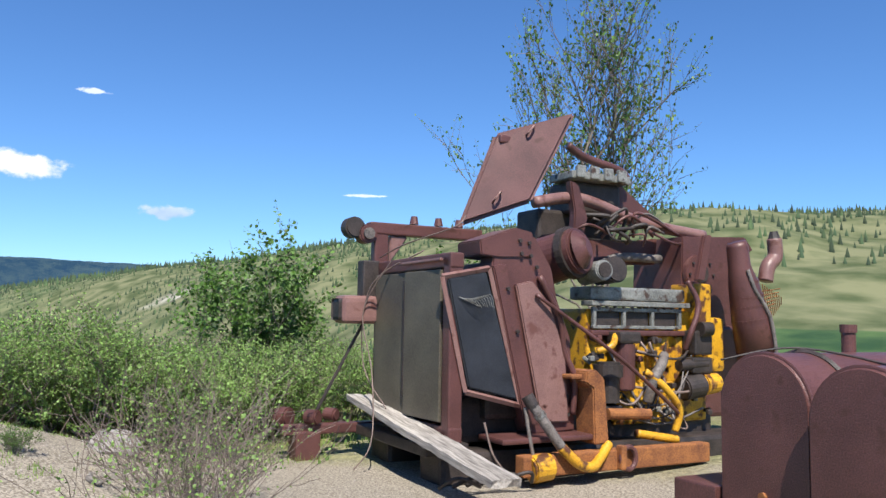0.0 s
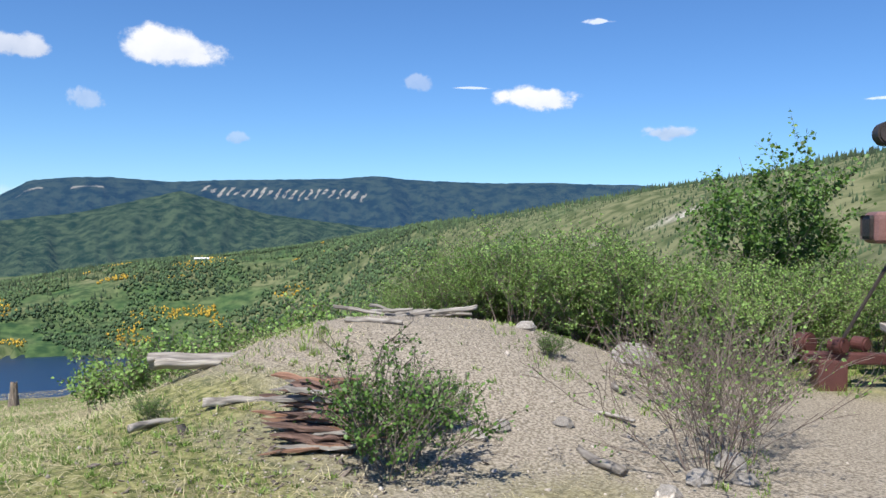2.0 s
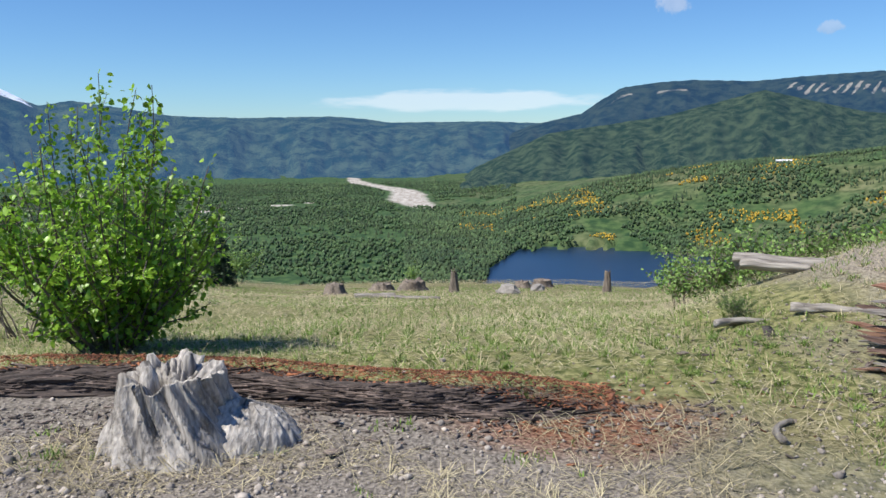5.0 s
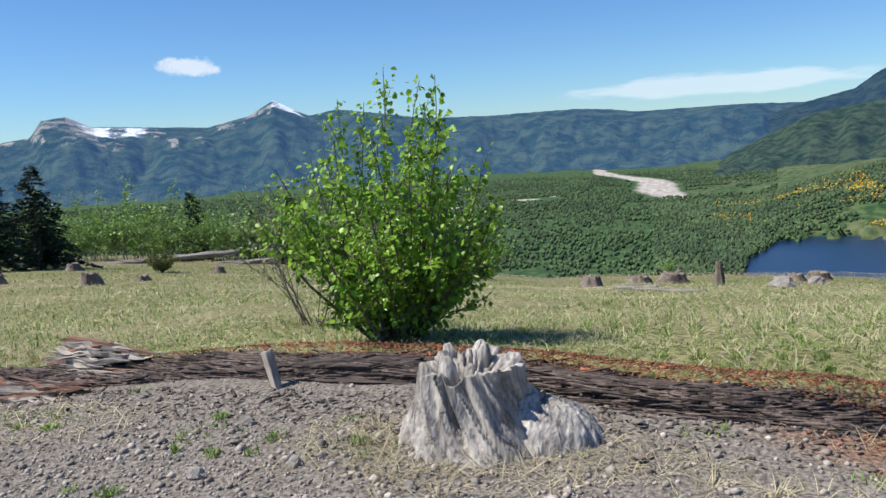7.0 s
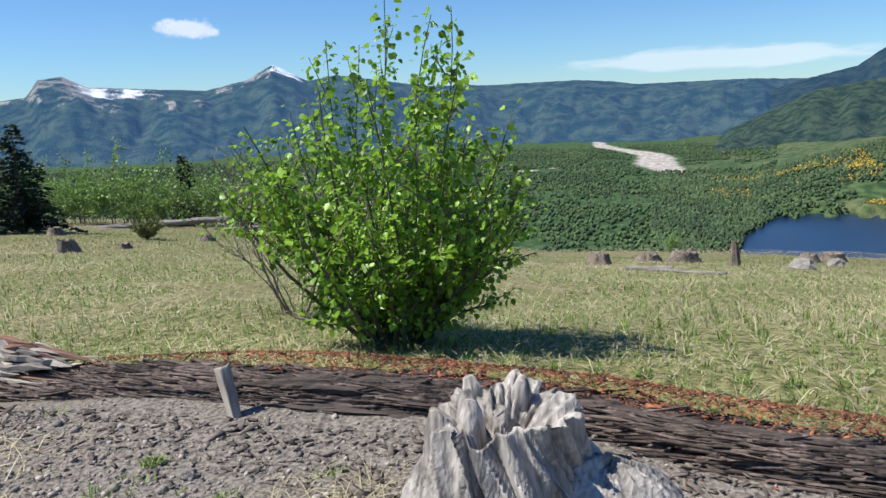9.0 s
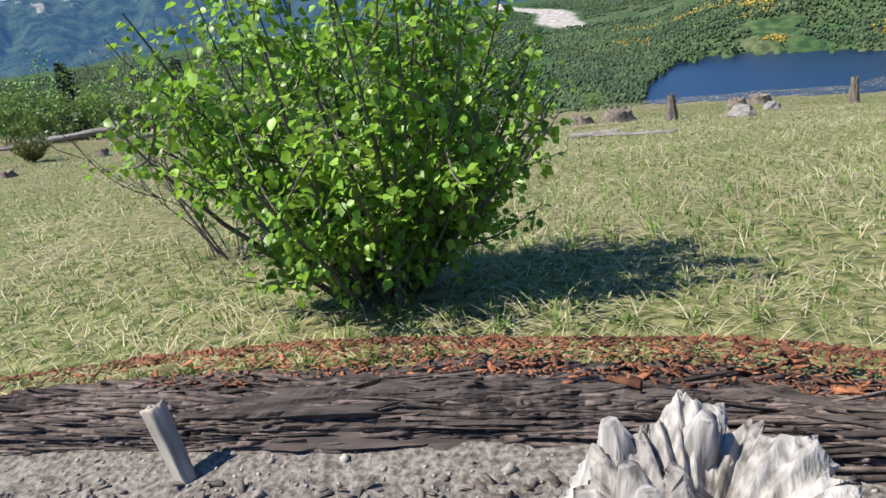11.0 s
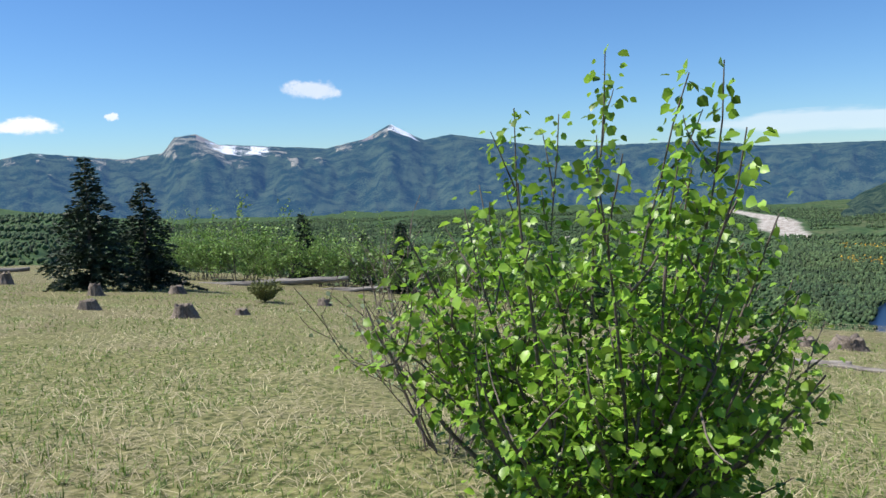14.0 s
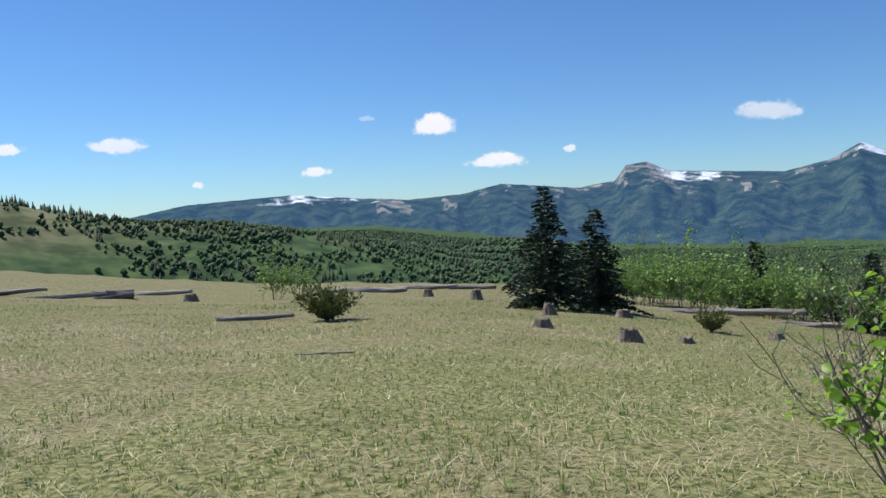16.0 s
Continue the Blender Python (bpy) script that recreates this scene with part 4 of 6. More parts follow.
# ---- far woods ----


def far_woods(name, label, material, az0, az1, r0, r1, n, size, kind, seed, test):
    g = np.random.default_rng(seed)
    az = g.uniform(az0, az1, n)
    r = np.sqrt(g.uniform(r0 ** 2, r1 ** 2, n))
    x, y = -np.sin(np.radians(az)) * r, np.cos(np.radians(az)) * r
    z = land(az, r)
    keep = (z > VALLEY - 2) & test(az, r, x, y, z)
    x, y, z = x[keep], y[keep], z[keep]
    m = len(x)
    h = size * g.uniform(0.6, 1.4, m)
    if kind == "cone":
        a = np.arange(5) * 2 * np.pi / 5
        v = np.stack([np.r_[np.cos(a) * 0.24, 0], np.r_[np.sin(a) * 0.24, 0], np.r_[np.zeros(5) - 0.05, 1]], -1)
        f = np.array([(i, (i + 1) % 5, 5) for i in range(5)])
    else:
        a = np.arange(5) * 2 * np.pi / 5
        v = np.concatenate([[(0, 0, -0.1)], np.stack([np.cos(a) * 0.42, np.sin(a) * 0.42, 0.3 + 0 * a], -1), np.stack([np.cos(a + 0.6) * 0.3, np.sin(a + 0.6) * 0.3, 0.68 + 0 * a], -1), [(0, 0, 0.9)]])
        f = np.array([(0, (i + 1) % 5 + 1, i + 1) for i in range(5)] + [(i + 1, (i + 1) % 5 + 1, i + 6) for i in range(5)] + [((i + 1) % 5 + 1, (i + 1) % 5 + 6, i + 6) for i in range(5)] + [(i + 6, (i + 1) % 5 + 6, 11) for i in range(5)])
    k = len(v)
    V = v[None] * h[:, None, None] * g.uniform(0.8, 1.2, (m, k, 1)) + np.stack([x, y, z], -1)[:, None]
    F = (f[None] + (np.arange(m) * k)[:, None, None]).reshape(-1, 3)
    tagged(new(name, fast_mesh(name, V.reshape(-1, 3), F, material)), label, "woods", kind="stuff")


open_river = lambda az, r: np.abs(az - np.interp(r, (1700, 2000, 2300, 2700, 3100), (89.5, 91.5, 93.0, 94.6, 96.8)) - 0.7 * np.sin(r / 130)) > np.where(r > 1750, np.interp(r, (1700, 2000, 2300, 3100), (1.5, 1.9, 1.3, 0.4)), 0)
clump = lambda x, y, s, seed: fbm(x / s, y / s, 4, seed)
far_woods("far_conifers", "scattered dark conifers on the open hillside", M_CONIF, -20, 50, 220, 1150, 15000, 2.9, "cone", 1, lambda az, r, x, y, z: clump(x, y, 90, 40) > -0.2)
far_woods("far_conifers", "dark conifers along the hill crests", M_CONIF, 14, 66, 620, 1560, 9000, 5.5, "cone", 2, lambda az, r, x, y, z: np.abs(r - np.interp(az, (0, 20, 45, 60, 90), (620, 720, 1150, 1550, 1500)) + 40) < 90)
far_woods("far_broadleaf_trees", "mixed woods on the slopes above the lake", M_DECID, 50, 92, 850, 1650, 26000, 4.8, "blob", 3, lambda az, r, x, y, z: clump(x, y, 80, 41) > -0.12)
far_woods("far_conifers", "dark firs among the woods above the lake", M_CONIF, 48, 92, 850, 1650, 9000, 6.5, "cone", 4, lambda az, r, x, y, z: clump(x, y, 110, 42) > 0.02)
far_woods("yellow_broom", "yellow flowering broom on the far slope", M_BROOM, 58, 88, 1100, 1600, 12000, 3.4, "blob", 5, lambda az, r, x, y, z: clump(x, y, 60, 43) > 0.3)
far_woods("far_broadleaf_trees", "green valley woods beyond the lake", M_DECID, 84, 130, 820, 2600, 36000, 5, "blob", 6, lambda az, r, x, y, z: open_river(az, r) & (clump(x, y, 120, 44) > -0.2))
far_woods("far_conifers", "dark conifers on the valley floor", M_CONIF, 84, 135, 1200, 2700, 9000, 6.5, "cone", 7, lambda az, r, x, y, z: open_river(az, r) & (clump(x, y, 150, 45) > 0.0))
far_woods("far_broadleaf_trees", "green woods on the valley floor below the mountains", M_DECID, 128, 165, 900, 2700, 14000, 5.5, "blob", 10, lambda az, r, x, y, z: clump(x, y, 140, 48) > -0.3)
far_woods("far_broadleaf_trees", "bushy woods on the near ridge", M_DECID, 138, 186, 200, 800, 12000, 3.0, "blob", 8, lambda az, r, x, y, z: clump(x, y, 60, 46) + np.where(z > -22, -0.22, 0.0) > -0.05)
far_woods("far_conifers", "dark conifers on the near ridge", M_CONIF, 138, 186, 300, 640, 2500, 4.5, "cone", 9, lambda az, r, x, y, z: clump(x, y, 60, 47) > -0.1)

# ---- grass, straw, pebbles ----


def blades(name, label, material, n, az0, az1, r0, r1, length, width, flat, seed, test=None, power=1.6):
    g = np.random.default_rng(seed)
    az = g.uniform(az0, az1, n)
    r = r0 + (r1 - r0) * g.uniform(0, 1, n) ** power
    x, y = -np.sin(np.radians(az)) * r, np.cos(np.radians(az)) * r
    tx, ty = np.round(x / 0.22) * 0.22, np.round(y / 0.22) * 0.22
    pull = (fbm(tx * 3.1, ty * 3.1, 1, 8) > 0.1) * 0.6
    x, y = x + (tx - x) * pull, y + (ty - y) * pull
    if test is not None:
        k = test(x, y)
        x, y, r = x[k], y[k], r[k]
    m = len(x)
    z = near_height(x, y)
    L = length * g.uniform(0.5, 1.3, m) * (0.75 + 0.5 * (fbm(x / 1.3, y / 1.3, 3, 12) + 0.5))
    a = g.uniform(0, 2 * np.pi, m)
    bend = g.uniform(0.2 if flat < 2 else 0.55, 1.0, m) * flat
    o = np.stack([np.cos(a), np.sin(a), 0 * a], -1)
    sd = np.stack([-np.sin(a), np.cos(a), 0 * a], -1) * (width * g.uniform(0.6, 1.3, m) * (1 + r / 14))[:, None]
    base = np.stack([x, y, z - 0.01], -1)
    up = np.array([0, 0, 1.0])
    h1 = np.cos(np.clip(bend, 0, 1.5))[:, None]
    mid = base + (o * np.sin(np.clip(bend * 0.7, 0, 1.5))[:, None] + up * np.cos(np.clip(bend * 0.7, 0, 1.45))[:, None]) * L[:, None] * 0.55
    tip = mid + (o * np.sin(np.clip(bend * 1.3, 0, 1.7))[:, None] + up * np.cos(np.clip(bend * 1.3, 0, 1.6))[:, None]) * L[:, None] * 0.45
    V = np.stack([base - sd, base + sd, mid + sd * 0.7, mid - sd * 0.7, tip], 1).reshape(-1, 3)
    i = (np.arange(m) * 5)[:, None, None]
    F = (np.array([(0, 1, 2), (0, 2, 3), (3, 2, 4)])[None] + i).reshape(-1, 3)
    tagged(new(name, fast_mesh(name, V, F, material)), label, "grass", kind="stuff")


def bare_spots(x, y):
    """Where the soil is too worn for grass: the gravel, the sand, the log."""
    e = lambda cx, cy, sx, sy: np.exp(-(((x - cx) / sx) ** 2 + ((y - cy) / sy) ** 2))
    return 1.1 * e(-2.0, -2.4, 2.1, 3.0) + 0.9 * e(-7.0, 5.6, 3.0, 2.3) + 1.2 * e(-0.5, 7.5, 3.5, 3.5) + 1.1 * e(-4.45, -1.8, 0.45, 2.8) + 0.5 * e(-3.2, 2.6, 2.2, 2.2)


open_grass = lambda x, y: bare_spots(x, y) + 0.5 * fbm(x / 0.9, y / 0.9, 3, 21) < 0.42
green_patch = lambda x, y: open_grass(x, y) & (fbm(x / 1.9, y / 1.9, 4, 23) + 0.55 * np.exp(-(((x + 8.6) / 3.0) ** 2 + ((y + 0.1) / 2.2) ** 2)) + 0.9 * np.exp(-(((x + 8.4) / 1.6) ** 2 + ((y + 7.9) / 1.0) ** 2)) > -0.2)
blades("dry_grass", "matted dry straw-coloured meadow grass", M_STRAW, 110000, 55, 182, 2.2, 26, 0.065, 0.0024, 2.2, 31, open_grass)
blades("dry_grass", "flattened straw lying on the meadow", M_STRAW, 130000, 55, 182, 2.0, 24, 0.23, 0.0017, 2.5, 32, lambda x, y: bare_spots(x, y) + 0.6 * fbm(x / 0.9, y / 0.9, 3, 21) < 0.62)
blades("dry_grass", "thin dry grass on the far meadow", M_STRAW, 60000, 60, 182, 20, 75, 0.07, 0.003, 1.6, 33, None, 1.2)
blades("green_grass", "short green grass growing through the straw", M_GREEN, 200000, 55, 182, 2.6, 36, 0.068, 0.0027, 1.2, 34, green_patch)
blades("green_grass", "green grass between machine and thicket", M_GREEN, 26000, 10, 60, 5, 17, 0.13, 0.003, 0.9, 35, lambda x, y: bare_spots(x, y) + 0.5 * fbm(x / 0.9, y / 0.9, 3, 25) < 0.35)

blades("dry_grass", "short straw and litter on the sandy mound", M_STRAW, 34000, 28, 90, 2.0, 11, 0.09, 0.0015, 2.6, 36, lambda x, y: fbm(x / 0.7, y / 0.7, 4, 27) > 0.12 - 0.3 * np.exp(-(((x + 3.4) / 1.8) ** 2 + ((y - 2.4) / 1.5) ** 2)), 1.0)
blades("green_grass", "sparse green weeds on the sandy mound", M_GREEN, 46000, 28, 88, 2.0, 11, 0.06, 0.003, 1.0, 37, lambda x, y: fbm(x / 0.45, y / 0.45, 4, 29) > 0.24, 1.0)
blades("green_grass", "small green weeds along the worn ground", M_GREEN, 26000, 80, 140, 1.8, 6, 0.055, 0.0032, 1.0, 38, lambda x, y: fbm(x / 0.33, y / 0.33, 4, 31) > 0.42, 1.0)


def stones(name, label, material, n, centre, spread, size, seed, category="gravel", sink=0.3, flat=0.7, box_rot=None):
    g = np.random.default_rng(seed)
    x, y = g.normal(centre[0], spread[0], n), g.normal(centre[1], spread[1], n)
    k = np.hypot(x, y) > 0.6
    x, y = x[k], y[k]
    m = len(x)
    s = size * g.lognormal(0, 0.5, m)
    ico = np.array([(0, 0, 1), (0.9, 0, 0.2), (0.28, 0.86, 0.25), (-0.73, 0.53, 0.2), (-0.73, -0.53, 0.3), (0.28, -0.86, 0.2), (0.5, 0.4, -0.7), (-0.5, 0.4, -0.7), (0, -0.6, -0.7)])
    f = np.array([(0, 1, 2), (0, 2, 3), (0, 3, 4), (0, 4, 5), (0, 5, 1), (1, 6, 2), (2, 6, 7), (2, 7, 3), (3, 7, 4), (4, 7, 8), (4, 8, 5), (5, 8, 1), (1, 8, 6)])
    V = ico[None] * g.uniform(0.55, 1.25, (m, 9, 3)) * s[:, None, None] * np.array([1, 0.8, flat])
    a = g.uniform(0, 6.28, m)
    c, q = np.cos(a)[:, None], np.sin(a)[:, None]
    V = np.stack([V[..., 0] * c - V[..., 1] * q, V[..., 0] * q + V[..., 1] * c, V[..., 2]], -1)
    V += np.stack([x, y, near_height(x, y) + s * (0.5 - sink)], -1)[:, None]
    F = (f[None] + (np.arange(m) * 9)[:, None, None]).reshape(-1, 3)
    tagged(new(name, fast_mesh(name, V.reshape(-1, 3), F, material)), label, category, kind="stuff")


stones("gravel", "loose grey-brown gravel and small stones", M_PEBBLE, 16000, (-2.9, -2.9), (0.9, 1.5), 0.0065, 51)
stones("gravel", "loose grey-brown gravel and small stones", M_PEBBLE, 2600, (-3.2, -1.4), (0.5, 1.6), 0.011, 52)
stones("gravel", "pale pebbles on the sandy mound", M_PEBBLE, 3500, (-6.3, 5.2), (1.7, 1.5), 0.007, 53)
stones("gravel", "small stones on the worn ground", M_PEBBLE, 3000, (-3.2, 2.4), (1.4, 1.6), 0.008, 54)


def rock(seed, sx, sy, sz):
    g = np.random.default_rng(seed)
    bm = bmesh.new()
    bmesh.ops.create_icosphere(bm, subdivisions=2, radius=0.5)
    for v in bm.verts:
        p = v.co.normalized()
        q = Vector((round(p.x * 1.6) / 1.6, round(p.y * 1.6) / 1.6, round(p.z * 1.8) / 1.8)) * 0.35 + p * 0.3
        v.co = Vector((q.x * sx, q.y * sy, q.z * sz)) * (1 + 0.12 * noise.noise(p * 3 + Vector((seed, 0, 0))))
    me = bpy.data.meshes.new("rock")
    bm.to_mesh(me)
    bm.free()
    me.materials.append(M_STONE)
    return me


ROCKS = [rock(k, 1.0, 0.75, 0.6) for k in range(3)]
for i, (az, r, s) in enumerate(((36.6, 8.4, 0.42), (44.0, 8.7, 0.17), (54.5, 9.6, 0.25), (41.5, 6.1, 0.12), (32.5, 5.2, 0.16), (30.5, 5.6, 0.2), (29.6, 5.3, 0.13), (45.8, 5.9, 0.14), (47.4, 5.7, 0.12), (84.6, 22, 0.5), (82.5, 24, 0.4), (119.5, 4.0, 0.07), (125.5, 4.05, 0.08), (128, 3.7, 0.07), (112.5, 3.6, 0.06), (122, 4.6, 0.06), (105.5, 2.95, 0.07), (131, 3.3, 0.06), (48.5, 6.4, 0.1), (34.5, 4.9, 0.12), (31.5, 4.5, 0.1))):
    p = polar(az, r)
    ob = new("rock", ROCKS[i % 3])
    ob.matrix_basis = pose(p.x, p.y, ground_z(p.x, p.y) + s * 0.12, 0, 0, i * 67)
    ob.scale = (s, s, s)
    tagged(ob, "angular grey-brown rock lying on bare ground", "rock", "rocks on the bare ground")


# ---- dead wood ----


def grain_stump(name, label, height, radius, seed, prongs=0.35, flare=0.6, lean=(0, 0), material=M_GREYWOOD, na=170, nz=40):
    """A weathered stump: grooved sides, root flare below, torn prongs above."""
    g = random.Random(seed)
    sh = Shape()
    rows = []
    for k in range(nz):
        t = k / (nz - 1)
        for j in range(na):
            a = 2 * math.pi * j / na
            d = Vector((math.cos(a), math.sin(a), 0))
            tw = a + 0.7 * t
            groove = 0.035 * noise.noise(Vector((math.cos(tw) * 5, math.sin(tw) * 5, t * 0.9 + seed))) + 0.05 * noise.noise(Vector((math.cos(tw) * 11, math.sin(tw) * 11, t * 1.6 + seed)))
            lobe = 0.22 * noise.noise(Vector((math.cos(a) * 1.5, math.sin(a) * 1.5, seed + t * 0.7)))
            r = radius * (1 + lobe + flare * (1 - t) ** 2.2 - 0.30 * t) + groove * 1.1 * radius / 0.3
            top = height * (1 - prongs * (0.5 + 0.5 * noise.noise(Vector((math.cos(a) * 2.2, math.sin(a) * 2.2, seed + 5)))) + 0.10 * max(0, noise.noise(Vector((math.cos(a) * 6, math.sin(a) * 6, seed + 9)))))
            rows.append((d.x * r + lean[0] * t, d.y * r + lean[1] * t, -0.06 + (top + 0.06) * t))
    f = [[k * na + j, k * na + (j + 1) % na, (k + 1) * na + (j + 1) % na, (k + 1) * na + j] for k in range(nz - 1) for j in range(na)]
    # the hollow inside of the broken top
    last = (nz - 1) * na
    for q, (sc, dz) in enumerate(((0.72, 0.10), (0.4, 0.26), (0.05, 0.3))):
        for j in range(na):
            x, y, z = rows[last + j]
            rows.append((lean[0] + (x - lean[0]) * sc, lean[1] + (y - lean[1]) * sc, z - dz * height * (1 + 0.4 * noise.noise(Vector((x * 9, y * 9, seed))))))
    for q in range(3):
        o, p = last + q * na, last + (q + 1) * na
        f += [[o + j, o + (j + 1) % na, p + (j + 1) % na, p + j] for j in range(na)]
    sh.add(rows, f)
    ob = part(name, sh, material, smooth=True)
    return tagged(ob, label, "stump")


st = grain_stump("grey_stump", "silver-grey weathered stump with twisted grain and prongs", 0.50, 0.325, 3, 0.30, 0.5, (-0.02, -0.08))
st.matrix_basis = pose(-4.0, -1.26, -0.08, 0, 0, 100)


def root_swelling(parent):
    """The rounded root that bulges from the stump's foot, grained along its length."""
    sh, v, na, nz = Shape(), [], 90, 30
    for k in range(nz):
        t = k / (nz - 1) * 0.5 * math.pi
        for j in range(na):
            a = 2 * math.pi * j / na
            c, q = math.cos(a), math.sin(a)
            g = 1 + 0.14 * noise.noise(Vector((c * 1.6, q * 1.6, t))) + 0.05 * noise.noise(Vector((c * 9 + t * 2, q * 9, t * 1.2))) + 0.03 * noise.noise(Vector((c * 22 + t * 4, q * 22, t * 2)))
            v.append((0.25 * c * math.cos(t) * g, 0.33 * q * math.cos(t) * g, 0.31 * math.sin(t) * g - 0.05))
    f = [[k * na + j, k * na + (j + 1) % na, (k + 1) * na + (j + 1) % na, (k + 1) * na + j] for k in range(nz - 1) for j in range(na)]
    sh.add(v, f)
    ob = part("root", sh, M_GREYWOOD, parent, "smooth grey root swelling at the foot", smooth=True)
    ob.matrix_basis = parent.matrix_basis.inverted() @ pose(-3.95, -0.97, -0.08, -10, 0, 10)


root_swelling(st)
# torn upright splinters round the broken top
spl = random.Random(4)
for k in range(7):
    a = spl.uniform(0, 6.28)
    r0 = spl.uniform(0.08, 0.2)
    p = Vector((r0 * math.cos(a) - 0.02, r0 * math.sin(a) - 0.07, 0.30))
    top = p + Vector((spl.gauss(0, 0.03), spl.gauss(0, 0.03), spl.uniform(0.08, 0.19)))
    part("splinter", Shape().tube([p, p.lerp(top, 0.6) + Vector((spl.gauss(0, 0.01), spl.gauss(0, 0.01), 0)), top], (0.06, 0.042, 0.018), 7), M_GREYWOOD, st, smooth=True)


def log_mesh(length, radius, seed, material, taper=0.75, ragged=0.25, na=26, nl=40, bend=0.0, flat=1.0):
    """A fallen log along x, cracked along its grain, with ragged ends."""
    sh, v = Shape(), []
    for k in range(nl):
        t = k / (nl - 1)
        for j in range(na):
            a = 2 * math.pi * j / na
            c, s = math.cos(a), math.sin(a)
            n1 = noise.noise(Vector((c * 2.5, s * 2.5, t * length * 0.8 + seed)))
            n2 = noise.noise(Vector((c * 8, s * 8, t * length * 0.7 + seed * 2)))
            r = radius * (1 - (1 - taper) * t) * (1 + ragged * n1 + ragged * 0.7 * n2)
            end = ragged * length * 0.12 * noise.noise(Vector((c * 3, s * 3, seed + 4))) * (1 if t > 0.9 else -1 if t < 0.1 else 0)
            v.append(((t - 0.5) * length + end, c * r + bend * math.sin(t * 3.14), s * r * flat + 0.02 * noise.noise(Vector((t * 3, seed, 0)))))
    f = [[k * na + j, k * na + (j + 1) % na, (k + 1) * na + (j + 1) % na, (k + 1) * na + j] for k in range(nl - 1) for j in range(na)]
    sh.add(v, f)
    sh.f.append(list(range(na))[::-1])
    sh.f.append([(nl - 1) * na + j for j in range(na)])
    return sh.mesh("log", material, True)


def log(name, label, x, y, rz, length, radius, seed, material=M_GREYLOG, lift=0.6, tilt=0.0, category="log", group="", z=None, **kw):
    ob = new(name, log_mesh(length, radius, seed, material, **kw))
    ob.matrix_basis = pose(x, y, (ground_z(x, y) if z is None else z) + radius * lift, 0, tilt, rz)
    return tagged(ob, label, category, group)


LOG_LINE = ((-5.4, -3.0, -2.0, -1.0, -0.4, 0.3, 1.0), (-4.79, -4.77, -4.76, -4.68, -4.48, -4.38, -4.33))


def rotten_log():
    """The long crumbling log: dark cracked flank, red rot heaped on top."""
    sh = Shape()
    nl, na, v = 300, 44, []
    L = 6.4
    for k in range(nl):
        t = k / (nl - 1)
        y = -5.4 + L * t
        x0 = float(np.interp(y, *LOG_LINE)) + 0.02 * math.sin(t * 17)
        fade = min(1, t / 0.08, (1 - t) / 0.16)
        for j in range(na):
            a = math.pi * j / (na - 1)
            c, s = math.cos(a), math.sin(a)
            crack = noise.noise(Vector((c * 6, s * 9, y * 1.3))) * 0.03 + noise.noise(Vector((c * 20, s * 34, y * 3.5))) * 0.03 + noise.noise(Vector((c * 34, s * 60, y * 16))) * 0.02
            plate = 0.008 * (round((s * 6 + 0.4 * noise.noise(Vector((y * 1.5, c * 2, 0)))) % 1.0)) * (1 if c > 0.1 else 0)
            r = 0.205 * (0.8 + 0.25 * noise.noise(Vector((y * 0.8, 2, 0)))) + crack + plate
            z = near_height(np.array(x0), np.array(y)) - 0.05 + s * r * 0.82 * fade
            v.append((x0 + c * r * 1.15, y, float(z)))
    f = [[k * na + j, k * na + j + 1, (k + 1) * na + j + 1, (k + 1) * na + j] for k in range(nl - 1) for j in range(na - 1)]
    sh.add(v, f)
    ob = part("rotten_log", sh, M_DARKLOG)
    me = ob.data
    me.materials.append(M_CHIP)
    idx = [1 if p.normal.z > 0.5 and p.center.x < np.interp(p.center.y, *LOG_LINE) + 0.03 and p.center.y > -3.6 else 0 for p in me.polygons]
    me.polygons.foreach_set("material_index", idx)
    tagged(ob, "long rotten log, dark cracked flank with crumbling red top", "log")


rotten_log()


def chips(name, label, material, n, x0, x1, y0, y1, size, seed, height):
    g = np.random.default_rng(seed)
    x, y = g.uniform(x0, x1, n), g.uniform(y0, y1, n)
    k = g.uniform(0, 1, n) < height(x, y)[1]
    x, y = x[k], y[k]
    m = len(x)
    z = near_height(x, y) + height(x, y)[0]
    cube = np.array([(sx, sy, sz) for sx in (-1, 1) for sy in (-1, 1) for sz in (-1, 1)]) * np.array([1.6, 0.6, 0.16])
    f = np.array([(0, 1, 3, 2), (4, 6, 7, 5), (0, 4, 5, 1), (2, 3, 7, 6), (0, 2, 6, 4), (1, 5, 7, 3)])
    V = cube[None] * g.uniform(0.6, 1.2, (m, 8, 3)) * (size * g.lognormal(0, 0.5, m))[:, None, None]
    a, b2 = g.normal(1.57, 0.8, m), g.normal(0, 0.35, m)
    c, s = np.cos(a)[:, None], np.sin(a)[:, None]
    X, Y, Z = V[..., 0], V[..., 1], V[..., 2] + V[..., 0] * np.sin(b2)[:, None]
    V = np.stack([X * c - Y * s, X * s + Y * c, Z], -1) + np.stack([x, y, z], -1)[:, None]
    F = (f[None] + (np.arange(m) * 8)[:, None, None]).reshape(-1, 4)
    tagged(new(name, fast_mesh(name, V.reshape(-1, 3), F, material)), label, "wood chips", kind="stuff")


def on_log(x, y):
    u = np.clip(1 - ((x - np.interp(y, *LOG_LINE) + 0.12) / 0.2) ** 2, 0, 1)
    return 0.135 * np.sqrt(u) * np.clip((1.2 - y) / 0.8, 0, 1), np.where(u > 0, 1.0, 0.0) * np.clip((y + 4.2) / 2.5, 0.1, 1)



